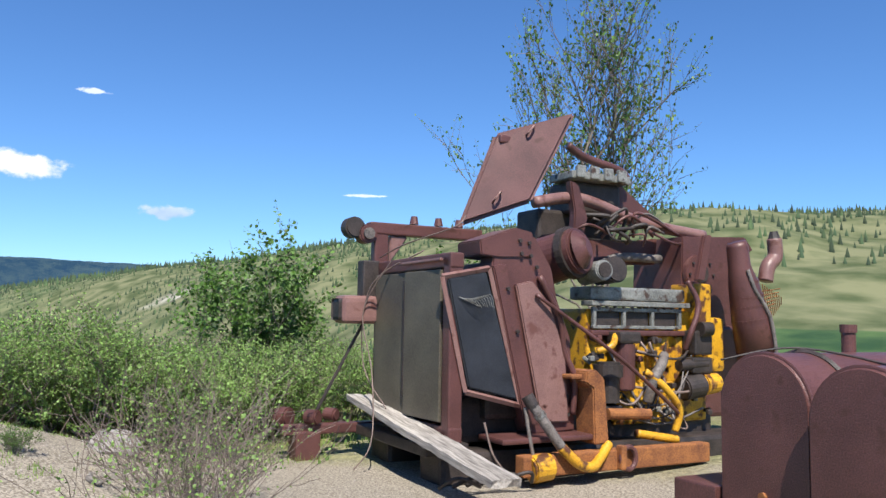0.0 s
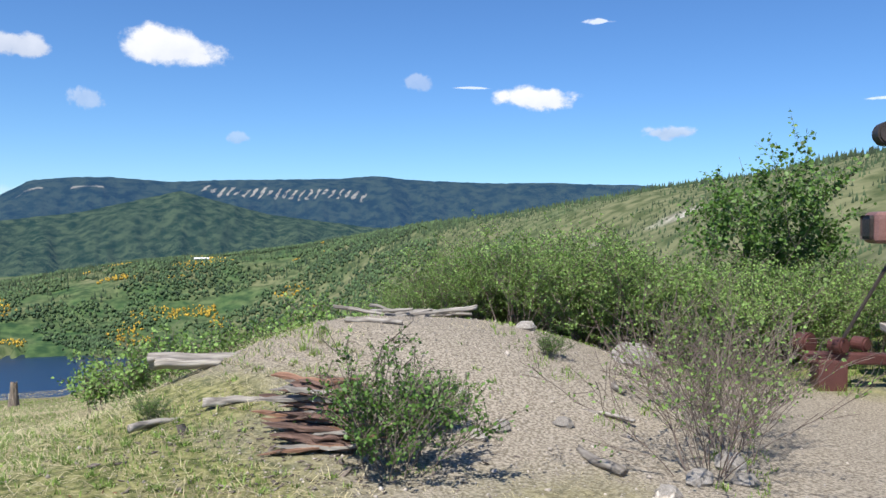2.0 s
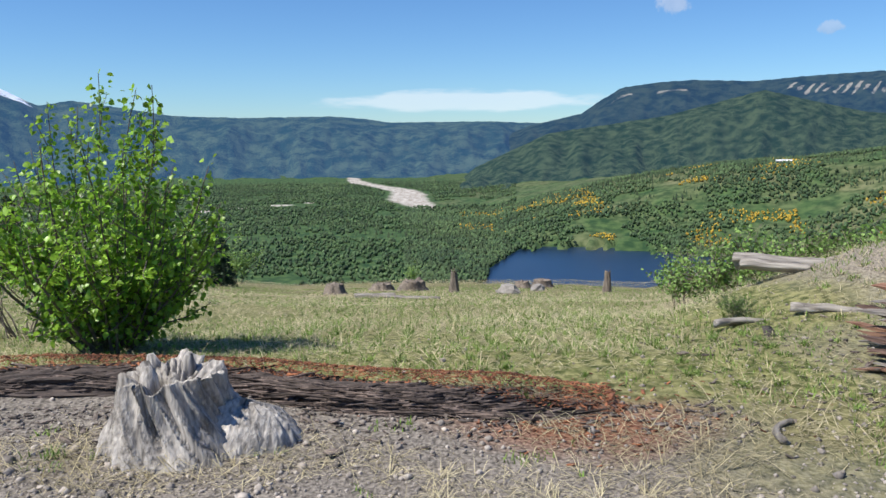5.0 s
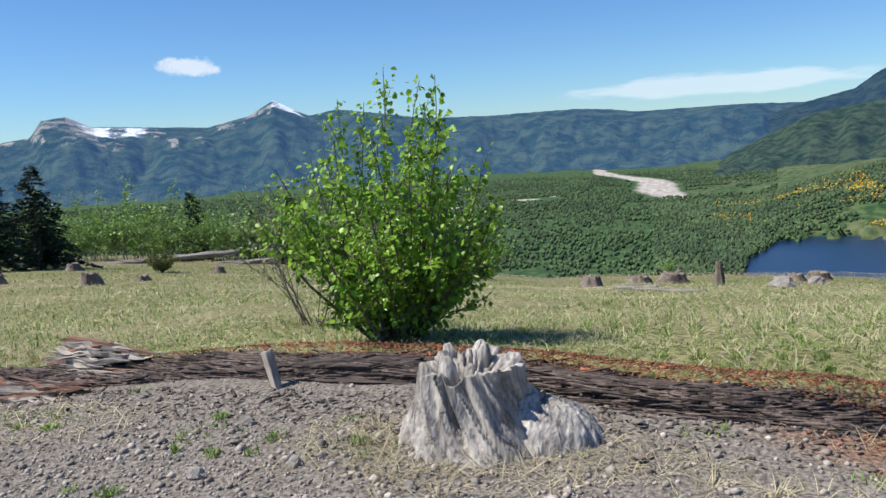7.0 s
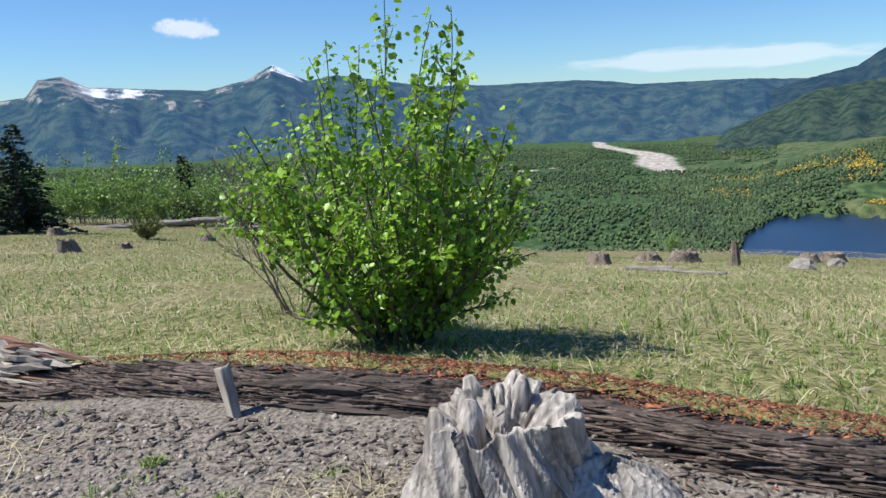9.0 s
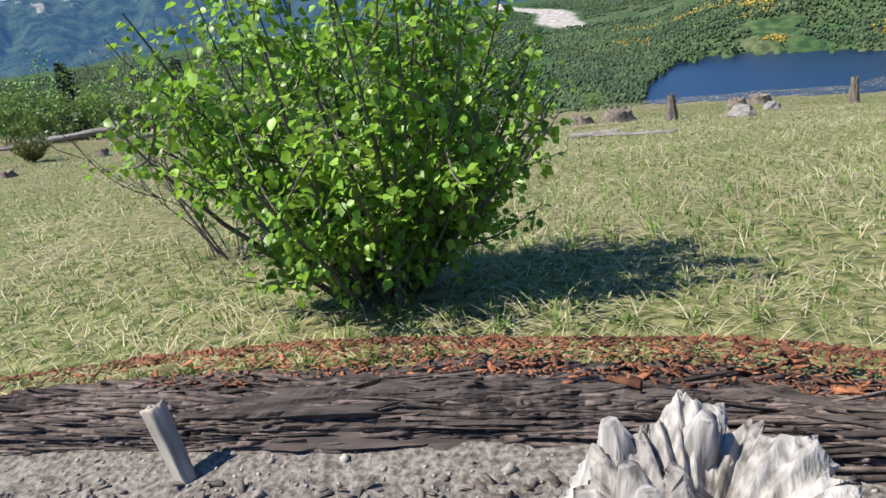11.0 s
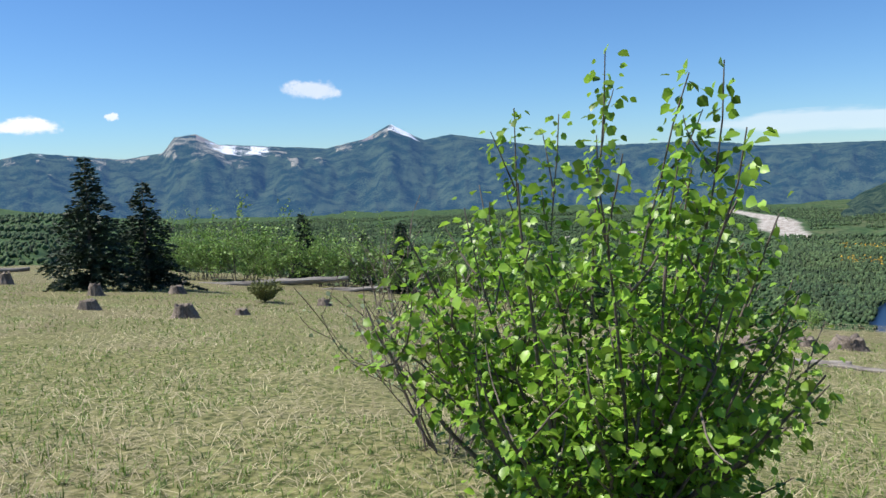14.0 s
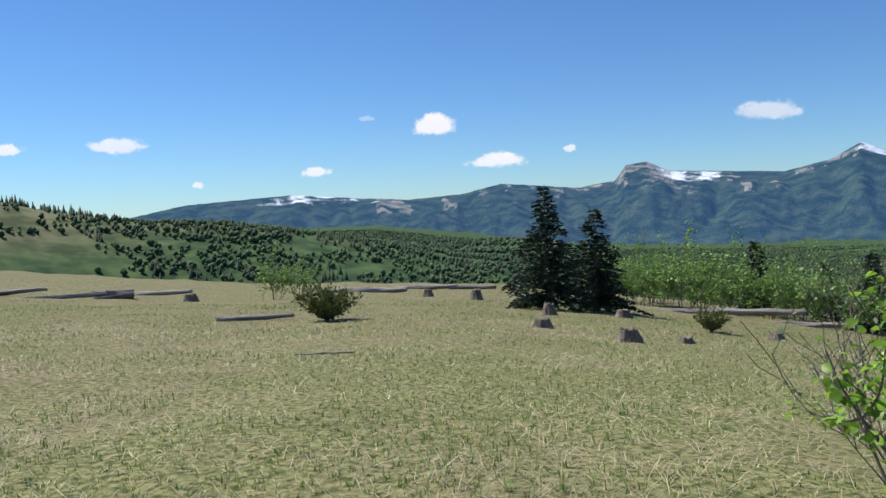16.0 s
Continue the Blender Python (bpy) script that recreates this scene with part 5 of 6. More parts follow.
chips("wood_chips", "crumbled red-brown rotten wood chips on the log", M_CHIP, 34000, -5.2, -4.25, -4.8, 1.0, 0.004, 61, on_log)
chips("wood_chips", "red-brown rotten wood chips scattered on the soil", M_CHIP, 3200, -4.9, -3.2, -1.5, 3.0, 0.006, 62, lambda x, y: (0.006 + 0 * x, np.exp(-(((x + 4.3) / 0.4) ** 2 + ((y - 0.8) / 0.6) ** 2))))
M_FIBRE = mat("charred_log_fibre", (0.03, 0.022, 0.02), (0.17, 0.13, 0.11), 5, 0.95, 0.4, fine=40, island=0.6)


def log_fibres(n, seed):
    """Cracked slivers of the log's flank, lying along it."""
    g = np.random.default_rng(seed)
    y, a = g.uniform(-5.2, 0.75, n), g.uniform(-0.05, 1.75, n)
    t = (y + 5.4) / 6.4
    x0 = np.interp(y, *LOG_LINE) + 0.02 * np.sin(t * 17)
    fade = np.minimum(1, np.minimum(t / 0.08, (1 - t) / 0.16))
    r = 0.166 + 0.03 * fbm(y * 1.6, a * 2, 3, 70) + g.uniform(-0.006, 0.014, n)
    x, z = x0 + np.cos(a) * r * 1.15, near_height(x0, y) - 0.05 + np.sin(a) * r * 0.82 * fade
    L, w, h = np.minimum(g.lognormal(-2.4, 0.8, n), 0.5), g.uniform(0.0015, 0.008, n), g.uniform(0.003, 0.011, n)
    cube = np.array([(sx, sy, sz) for sx in (-1, 1) for sy in (-1, 1) for sz in (-1, 1)], float)
    V = cube[None] * np.stack([h, L * 0.5, w], -1)[:, None] * g.uniform(0.5, 1.1, (n, 8, 3))
    yaw = g.normal(0, 0.07, n)[:, None]
    c, s = np.cos(a)[:, None], np.sin(a)[:, None]
    X, Y, Z = V[..., 0] + V[..., 1] * yaw, V[..., 1], V[..., 2] + V[..., 1] * yaw * 0.7
    V = np.stack([X * c - Z * s, Y, X * s + Z * c], -1) + np.stack([x, y, z], -1)[:, None]
    f = np.array([(0, 1, 3, 2), (4, 6, 7, 5), (0, 4, 5, 1), (2, 3, 7, 6), (0, 2, 6, 4), (1, 5, 7, 3)])
    F = (f[None] + (np.arange(n) * 8)[:, None, None]).reshape(-1, 4)
    tagged(new("log_fibres", fast_mesh("log_fibres", V.reshape(-1, 3), F, M_FIBRE)), "dark cracked wood fibres on the rotten log", "wood fibres", kind="stuff")


log_fibres(17000, 77)
M_BARKCHIP = mat("dark_bark_bits", (0.06, 0.045, 0.04), (0.24, 0.2, 0.17), 4, 0.95, 0.2, island=0.5)
chips("bark_bits", "dark bark bits and wood crumbs on the gravel", M_BARKCHIP, 4200, -4.4, -3.2, -4.8, 1.6, 0.009, 63, lambda x, y: (0.006 + 0 * x, np.exp(-((x + 4.25) / 0.32) ** 2)))
chips("bark_bits", "wood crumbs below the rotten log on the mound", M_BARKCHIP, 1800, -6.0, -3.2, 1.4, 4.4, 0.009, 64, lambda x, y: (0.006 + 0 * x, np.exp(-(((x + 4.7) / 1.0) ** 2 + ((y - 2.8) / 0.8) ** 2))))

def splinters(name, label, x, y, rz, length, width, height, n, seed, materials, z=None, category="log", thick=0.022):
    """A log end fallen apart into long splinters: flat shards lying in layers along the grain."""
    rnd = random.Random(seed)
    root = new(name)
    for k in range(n):
        t = k / n
        ln = length * rnd.uniform(0.35, 1.0) * (1 - 0.35 * t)
        w, h = rnd.uniform(0.008, 0.03), thick * rnd.uniform(0.4, 0.9)
        sh, v, m = Shape(), [], 9
        sd = rnd.random() * 50
        for i in range(m):
            u = i / (m - 1)
            tip = min(1.0, u * 5 + 0.15, (1 - u) * 3 + 0.1)
            bow = 0.03 * noise.noise(Vector((u * 3, sd, 0)))
            for a, b in ((-1, -1), (1, -1), (1, 1), (-1, 1)):
                v.append(((u - 0.5) * ln, a * w * tip * (1 + 0.4 * noise.noise(Vector((u * 6, sd, a)))) + bow, b * h * tip + 0.6 * bow + 0.012 * noise.noise(Vector((u * 8, sd, b)))))
        f = [[i * 4 + j, i * 4 + (j + 1) % 4, i * 4 + 4 + (j + 1) % 4, i * 4 + 4 + j] for i in range(m - 1) for j in range(4)]
        sh.add(v, f + [[3, 2, 1, 0], [m * 4 - 4, m * 4 - 3, m * 4 - 2, m * 4 - 1]])
        sv = rnd.uniform(-1, 1) * width * 0.5 * (1 - 0.6 * t)
        ob = part("shard", sh, materials[rnd.randrange(len(materials))], root)
        ob.matrix_basis = pose(rnd.gauss(0, length * 0.12), sv, height * t * (1 - (2 * sv / width) ** 2 * 0.5) + 0.012, rnd.gauss(0, 14), rnd.gauss(0, 5), rnd.gauss(0, 7))
    root.matrix_basis = pose(x, y, ground_z(x, y) if z is None else z, 0, 0, rz)
    return tagged(root, label, category)


M_REDWOOD = mat("fresh_red_wood", (0.12, 0.055, 0.035), (0.34, 0.2, 0.13), 6, 0.9, 0.7, fine=45, stretch=(0.12, 1, 1), attr_rand=True)
M_PALEWOOD = mat("bleached_wood", (0.26, 0.22, 0.18), (0.62, 0.56, 0.48), 6, 0.85, 0.7, fine=45, stretch=(0.12, 1, 1), attr_rand=True)
splinters("broken_log_end", "pale and rust-red splintered log end on dark crumbs", -4.85, -4.15, 82, 0.95, 0.34, 0.24, 90, 3, (M_GREYLOG, M_PALEWOOD, M_REDWOOD, M_PALEWOOD, M_DARKWOOD))
splinters("broken_log_end", "grey splintered slats at the foot of the rotten log", -4.42, -4.25, 88, 0.9, 0.34, 0.07, 40, 5, (M_GREYLOG, M_DARKWOOD, M_REDWOOD))
log("wood_chunk", "upright bleached wood splinter before the log", -4.44, -2.58, 60, 0.26, 0.032, 7, M_PALEWOOD, 2.6, tilt=68, ragged=0.5, category="wood")
splinters("decayed_log", "grey-brown log end split into many layered slats on the mound", -4.75, 2.95, 50, 0.8, 0.55, 0.40, 130, 9, (M_DARKWOOD, M_GREYLOG, M_DARKWOOD, M_GREYLOG, M_REDWOOD), thick=0.016)
chunk = grain_stump("root_chunk", "bleached tan root chunk lying on stony ground", 0.24, 0.10, 21, 0.55, 0.9, (0.03, 0.02), M_PALEWOOD, 60, 20)
chunk.matrix_basis = pose(-2.5, 3.5, ground_z(-2.5, 3.5), 18, 10, 30)
log("bleached_log", "bleached broken log on top of the brow", -7.35, 3.1, 55, 0.6, 0.055, 12, M_GREYLOG, 2.2, ragged=0.6, category="log")
log("bleached_log", "grey log lying on the brow", -7.45, 3.35, 62, 1.1, 0.07, 13, M_GREYLOG, 0.8, ragged=0.5, category="log")
log("wood_plank", "flat weathered plank on the worn ground", -3.54, 2.39, 58, 0.4, 0.04, 14, M_GREYLOG, 0.5, ragged=0.4, flat=0.4, category="plank")
log("wood_plank", "flat weathered plank on the worn ground", -2.9, 2.44, 15, 0.3, 0.035, 15, M_GREYLOG, 0.5, ragged=0.4, flat=0.4, category="plank")
for i, (x, y, rz, L, r) in enumerate(((-5.85, 2.85, 60, 0.5, 0.035), (-6.0, 2.3, 95, 0.45, 0.03), (-4.0, 5.0, 10, 0.5, 0.025), (-3.4, 4.2, 160, 0.55, 0.03), (-4.4, 5.7, 140, 0.35, 0.03), (-3.0, 3.3, 100, 0.3, 0.02), (-2.3, 3.9, 20, 0.6, 0.03), (-3.9, 1.7, 150, 0.3, 0.02), (-2.2, 3.3, 60, 0.3, 0.02), (-6.5, 4.6, 30, 0.6, 0.03))):
    log("stick", "dry grey stick lying on bare ground", x, y, rz, L, r, 20 + i, M_GREYLOG, 0.8, ragged=0.4, na=10, nl=14, category="stick", group="sticks on the mound", bend=0.05)
# brush pile on the crown of the mound
for i in range(14):
    p = polar(52.5 + trnd.uniform(-3, 3), 9.2 + trnd.uniform(-0.4, 0.4))
    log("branch", "bleached branch in a pile on the mound", p.x, p.y, trnd.uniform(20, 80), trnd.uniform(0.35, 0.75), 0.02, 40 + i, M_GREYLOG, 1 + i * 0.25, tilt=trnd.uniform(-10, 10), ragged=0.3, na=8, nl=10, category="branch", group="branch pile on the mound")
# big logs behind the thicket
for i, (az, r, rz, L, rad, lift) in enumerate(((21.0, 17.5, 110, 3.0, 0.25, 0.7), (19.8, 18.2, 100, 3.0, 0.25, 0.7), (20.4, 18.0, 105, 2.6, 0.22, 2.4), (24.8, 16.5, 120, 2.0, 0.22, 0.7), (25.5, 17.1, 118, 2.0, 0.18, 2.4), (24.2, 16.9, 115, 1.6, 0.18, 2.2))):
    p = polar(az, r)
    log("stacked_log", "pale barkless log in a heap beyond the grass", p.x, p.y, rz, L, rad, 70 + i, M_GREYLOG, lift, ragged=0.3, category="log", group="log heap")
# logs and snags across the meadow
for i, (x, y, rz, L, rad) in enumerate(((-31.5, -24.0, 126, 8.5, 0.2), (-35.0, -21.0, 126, 3.0, 0.16), (-10.8, -22.2, 160, 2.0, 0.12), (-25.0, -40.5, 150, 3.4, 0.2), (-24.0, -41.5, 152, 2.0, 0.22), (-8.6, -38.0, 174, 3.5, 0.14), (-10.8, -38.5, 170, 1.6, 0.3), (-6.5, -41.0, 176, 4.0, 0.16), (-14.0, -43.0, 165, 3.0, 0.18), (-30.5, -44.0, 146, 4.0, 0.22), (-33.5, -43.0, 144, 3.0, 0.2), (-17.5, -0.6, 82, 1.5, 0.07), (-17.8, -1.3, 95, 0.9, 0.09), (-8.4, -13.1, 150, 0.9, 0.03), (-26.5, -24.5, 130, 2.0, 0.12))):
    log("fallen_log", "grey weathered fallen log on the dry meadow", x, y, rz, L, rad, 90 + i, M_GREYLOG, 0.5, ragged=0.55, flat=0.75, na=16, nl=30, category="log", group="fallen logs on the meadow")


M_STUMP = mat("brown_grey_stump", (0.07, 0.055, 0.045), (0.30, 0.25, 0.20), 5, 0.9, 0.9, fine=40, stretch=(1, 1, 0.15), dist=0.03)


def small_stump(x, y, h, rad, seed, name="stump", label="grey broken tree stump on the meadow"):
    s = grain_stump(name, label, h, rad, seed, 0.4, 0.35, na=48, nz=14, material=M_STUMP)
    s.matrix_basis = pose(x, y, ground_z(x, y), 0, 0, seed * 40)
    tagged(s, group="stumps on the meadow")


for i, (x, y, h, rad) in enumerate(((-15.5, -16.0, 0.26, 0.22), (-15.4, -13.2, 0.36, 0.24), (-22.0, -19.5, 0.3, 0.25), (-19.7, -20.4, 0.42, 0.2), (-16.8, -12.85, 0.16, 0.16), (-22.5, -27.9, 0.5, 0.22), (-23.8, -33.5, 0.45, 0.25), (-13.5, -36.5, 0.4, 0.3), (-22.0, -14.1, 0.25, 0.2), (-27.0, -26.5, 0.4, 0.3), (-31.0, 4.3, 0.35, 0.4), (-30.0, 3.4, 0.3, 0.35), (-22.0, -2.7, 0.35, 0.28), (-24.4, -0.6, 0.4, 0.4), (-25.5, -1.6, 0.3, 0.4))):
    small_stump(x, y, h, rad, 30 + i)
small_stump(-22.7, 0.6, 0.75, 0.13, 60, "snag", "tall broken grey snag on the brow above the valley")
small_stump(-25.9, 5.7, 0.85, 0.12, 61, "snag", "thin pointed grey snag on the brow above the lake")


def cabin():
    root = new("cabin")
    part("wall", box(0, 0, 2, 24, 8, 4, 0.1), M_GREYMETAL, root)
    bm = bmesh.new()
    bmesh.ops.create_cube(bm, size=1)
    bmesh.ops.scale(bm, vec=(26, 10, 2.4), verts=bm.verts)
    for v in bm.verts:
        if v.co.z > 0:
            v.co.y *= 0.15
    bmesh.ops.translate(bm, vec=(0, 0, 5.2), verts=bm.verts)
    part("roof", bm, M_ROOF, root, "pale roof")
    p = polar(66.3, 1480)
    root.matrix_basis = pose(p.x, p.y, ground_z(p.x, p.y), 0, 0, 66)
    tagged(root, "low pale-roofed building on the far hill", "building")


cabin()


# ---- the wrecked bulldozer ----
dozer = new("bulldozer")
dozer.matrix_basis = pose(-2.03, 8.05, 0, 0, 0, 43.05)
tagged(dozer, "wrecked rusty brown bulldozer with exposed yellow engine and raised hood", "bulldozer")


def prism(outline, y0, y1, bevel=0.015):
    """A plate whose outline is given along the machine and upward, from one side to the other."""
    bm = bmesh.new()
    a = [bm.verts.new((x, y0, z)) for x, z in outline]
    c = [bm.verts.new((x, y1, z)) for x, z in outline]
    n = len(outline)
    bm.faces.new(a)
    bm.faces.new(c[::-1])
    for i in range(n):
        bm.faces.new((a[i], c[i], c[(i + 1) % n], a[(i + 1) % n]))
    bmesh.ops.recalc_face_normals(bm, faces=bm.faces[:])
    if bevel:
        bmesh.ops.bevel(bm, geom=bm.edges[:], offset=bevel, segments=2, affect="EDGES")
    return bm


def pipe(name, pts, r, material, parent=None, label="", sides=12, steps=8):
    return part(name, Shape().tube(curve_pts(pts, steps), r, sides), material, parent or dozer, label, smooth=True)


def bolt_at(x, y, z, parent, r=0.022):
    part("bolt", cylinder((x, y, z), (x, y - 0.03, z), r, segs=6), M_BLACK, parent)


# nose: frame and two olive doors
nose = part("radiator_guard", joined(box(0.02, 0.95, 2.13, 0.16, 1.96, 0.16), box(0.02, 0.95, 0.34, 0.16, 1.96, 0.16), box(0.02, 0.06, 1.23, 0.16, 0.16, 1.9), box(0.02, 1.86, 1.23, 0.16, 0.16, 1.9), box(0.06, 0.95, 1.25, 0.05, 1.8, 1.8)), M_RUST, dozer)
for y, w in ((0.55, 0.78), (1.36, 0.82)):
    d = part("guard_door", turned(box(0, 0, 0, 0.04, w, 1.58, 0.012), pose(-0.08, y, 1.25, 0, 0, 3)), M_OLIVE, nose, "dull olive-grey steel door")
part("door_slot", box(-0.105, 0.97, 1.3, 0.03, 0.05, 1.3, 0.01), M_BLACK, nose)
part("crossbar", box(-0.10, 0.6, 2.14, 0.04, 1.0, 0.03, 0.008), M_RUSTLIGHT, nose)
part("skid_plate", box(-0.05, 0.95, 0.2, 0.5, 1.9, 0.12), M_BLACK, dozer)
# upper arm on the far side and its pulley
arm = part("upper_arm", joined(box(0.62, 1.9, 2.63, 1.6, 0.16, 0.15), box(-0.02, 1.9, 2.4, 0.18, 0.14, 0.5)), M_RUST, dozer)
part("brace", prism(((0.1, 2.55), (0.35, 2.55), (0.1, 2.2)), 1.85, 1.95), M_RUSTLIGHT, arm)
pulley = part("pulley", cylinder((-0.38, 1.8, 2.62), (-0.38, 2.0, 2.62), 0.13, bevel=0.02), M_BLACK, dozer)
part("pulley_wheel", cylinder((-0.22, 1.78, 2.55), (-0.22, 1.98, 2.55), 0.12, bevel=0.02), M_RUST, pulley)
part("hub", cylinder((-0.22, 1.74, 2.55), (-0.22, 1.8, 2.55), 0.07, segs=12), M_HOSE, pulley)
part("bracket", box(-0.15, 1.92, 2.0, 0.22, 0.2, 0.45), M_BLACK, pulley)
for u in (0.45, 0.8, 1.1):
    part("lug", cylinder((u, 1.9, 2.72), (u, 1.9, 2.82), 0.06, 0.04, segs=10), M_RUST, arm)
lamp = part("headlight", box(-0.30, 1.9, 1.62, 0.5, 0.36, 0.34, 0.08, 3), M_RUSTLIGHT, dozer, "pinkish-brown headlamp housing")
part("lens", box(-0.56, 1.9, 1.62, 0.03, 0.26, 0.26, 0.04), M_BLACK, lamp)
# leaning radiator core with its frame
core = part("radiator_core", prism(((-0.10, 1.93), (0.36, 2.02), (0.76, 0.68), (0.16, 0.82)), -0.05, 0.0), M_SCREEN, dozer, "dark torn radiator core")
for (x0, z0), (x1, z1) in (((-0.16, 1.95), (0.40, 2.06)), ((0.40, 2.06), (0.80, 0.62)), ((0.80, 0.62), (0.13, 0.78)), ((0.13, 0.78), (-0.16, 1.95))):
    part("core_frame", Shape().tube([(x0, -0.03, z0), (x1, -0.03, z1)], 0.032, 4), M_RUSTLIGHT, core)
for k in range(9):
    part("torn_strip", Shape().tube(curve_pts([(0.02 + 0.02 * k, -0.06, 1.75 - 0.008 * k), (0.12 + 0.03 * k, -0.12, 1.7 + 0.01 * k), (0.2 + 0.025 * k, -0.14, 1.66 - 0.01 * (k % 3))], 4), 0.004, 4), M_GREYMETAL, core)
# side column with its bolted flanges
col = part("side_column", prism(((0.52, 2.40), (1.02, 2.44), (1.24, 2.10), (1.32, 1.75), (1.50, 1.33), (1.56, 0.32), (0.98, 0.30), (0.86, 0.62), (0.46, 2.05)), 0.02, 0.30), M_RUST, dozer)
part("column_strip", prism(((0.42, 2.08), (0.58, 2.12), (1.02, 0.42), (0.84, 0.40)), -0.08, 0.03), M_RUST, col)
# The web's sunlit look is put into its lighter, faded paint.
part("column_web", prism(((0.95, 1.95), (1.18, 1.72), (1.40, 1.15), (1.44, 0.42), (1.08, 0.42), (0.74, 1.9)), -0.03, 0.03), M_RUSTLIGHT, col, "faded pinkish steel web, sunlit look put into its paint")
part("column_lip", Shape().tube(curve_pts([(1.05, -0.02, 2.0), (1.30, -0.05, 1.55), (1.38, -0.02, 1.2), (1.50, -0.05, 0.9), (1.50, -0.02, 0.5)], 6), 0.035, 8), M_RUST, col, smooth=True)
part("top_flange", prism(((0.30, 2.36), (0.75, 2.52), (0.98, 2.48), (0.95, 2.2), (0.55, 2.18), (0.32, 2.2)), 0.0, 0.5), M_RUST, col)
for x, z in ((0.8, 2.38), (0.92, 2.36), (0.82, 2.24), (0.94, 2.22), (1.02, 2.1), (1.08, 1.95), (0.6, 1.85), (0.72, 1.4), (0.86, 0.9), (1.12, 0.6), (1.42, 0.7), (1.44, 0.5), (1.2, 0.44)):
    bolt_at(x, 0.0 if x > 0.75 else -0.08, z, col)
foot = part("orange_bracket", joined(prism(((1.5, 0.98), (1.62, 1.0), (1.74, 0.9), (1.80, 0.2), (1.6, 0.2), (1.58, 0.8), (1.48, 0.86)), -0.28, 0.05), box(1.45, -0.1, 0.92, 0.2, 0.2, 0.05)), M_ORANGE, dozer, "bracket flaking to orange rust")
part("base_plate", box(1.05, 0.0, 0.28, 1.2, 0.5, 0.06), M_RUST, dozer)
# air cleaner drum and elbow
drum = part("air_cleaner", cylinder((1.55, 0.62, 2.22), (1.72, 0.12, 2.34), 0.29, 0.27, 28, 0.02), M_RUST, dozer)
part("drum_cap", cylinder((1.70, 0.12, 2.34), (1.76, 0.02, 2.37), 0.24, 0.10, 28, 0.01), M_RUST, drum)
part("drum_band", cylinder((1.66, 0.28, 2.30), (1.69, 0.20, 2.32), 0.31, segs=28), M_BLACK, drum)
elb = part("intake_elbow", cylinder((2.06, 0.50, 2.08), (2.02, 0.06, 2.12), 0.13, 0.12, 20, 0.015), M_GREYMETAL, dozer)
# A black disc paints the dark inside of the open pipe end.
part("bore_shade", cylinder((2.02, 0.065, 2.12), (2.02, 0.045, 2.12), 0.09, segs=18), M_BLACK, elb)
part("turbo_body", cylinder((2.26, 0.5, 2.1), (2.24, 0.1, 2.14), 0.14, 0.16, 20, 0.02), M_BLACK, elb)
# engine
eng = part("engine_block", joined(box(2.95, 0.75, 1.0, 1.9, 0.75, 1.35, 0.04), box(3.1, 0.36, 0.55, 1.5, 0.14, 0.5, 0.04), box(3.75, 0.45, 1.75, 0.22, 0.5, 0.55, 0.03)), M_YELLOW, dozer, "yellow-painted engine block with worn patches")
cover = part("valve_cover", joined(box(2.75, 0.5, 1.86, 1.5, 0.42, 0.16, 0.03), box(2.75, 0.34, 1.74, 1.55, 0.22, 0.06, 0.01)), M_GREYMETAL, dozer, "grey oxidised valve cover")
part("vent_rail", joined(box(2.72, 0.30, 1.67, 1.4, 0.05, 0.05, 0.008), box(2.72, 0.30, 1.46, 1.4, 0.05, 0.04, 0.008), *[box(2.05 + 0.45 * k, 0.30, 1.56, 0.045, 0.05, 0.22, 0.008) for k in range(4)]), M_GREYMETAL, cover)
# Black plates behind the rail stand in for the shade inside the openings.
for k in range(3):
    part("opening_shade", box(2.27 + 0.45 * k, 0.345, 1.56, 0.40, 0.03, 0.17, 0.01), M_BLACK, cover)
for k in range(11):
    bolt_at(2.08 + 0.13 * k, 0.275, 1.70, cover, 0.016)
part("manifold_bar", box(2.75, 0.33, 1.39, 1.5, 0.1, 0.07, 0.02), M_RUST, eng)
for k in range(5):
    part("cylinder_boss", joined(cylinder((2.5 + 0.24 * k, 0.42, 0.8), (2.5 + 0.24 * k, 0.40, 1.34), 0.085, 0.075, 14, 0.01), box(2.5 + 0.24 * k, 0.33, 1.05, 0.09, 0.08, 0.16, 0.02)), M_YELLOW, eng)
part("oil_filter", cylinder((2.42, 0.2, 0.72), (2.42, 0.2, 1.28), 0.13, 0.13, 20, 0.02), M_RUST, eng)
part("filter_head", box(2.42, 0.2, 1.34, 0.32, 0.26, 0.14, 0.03), M_BLACK, eng)
part("fuel_pump", joined(box(3.62, 0.22, 1.28, 0.3, 0.24, 0.3, 0.03), cylinder((3.55, 0.1, 1.45), (3.72, 0.1, 1.45), 0.09), box(3.6, 0.2, 1.0, 0.34, 0.2, 0.2, 0.03)), M_BLACK, eng)
part("starter", joined(cylinder((3.3, 0.16, 0.72), (3.62, 0.16, 0.76), 0.15, 0.15, 20, 0.02), cylinder((3.25, 0.16, 1.0), (3.7, 0.16, 1.02), 0.07)), M_BLACK, eng)
part("starter_end", cylinder((3.62, 0.16, 0.76), (3.9, 0.16, 0.78), 0.14, 0.12, 20, 0.02), M_YELLOW, eng)
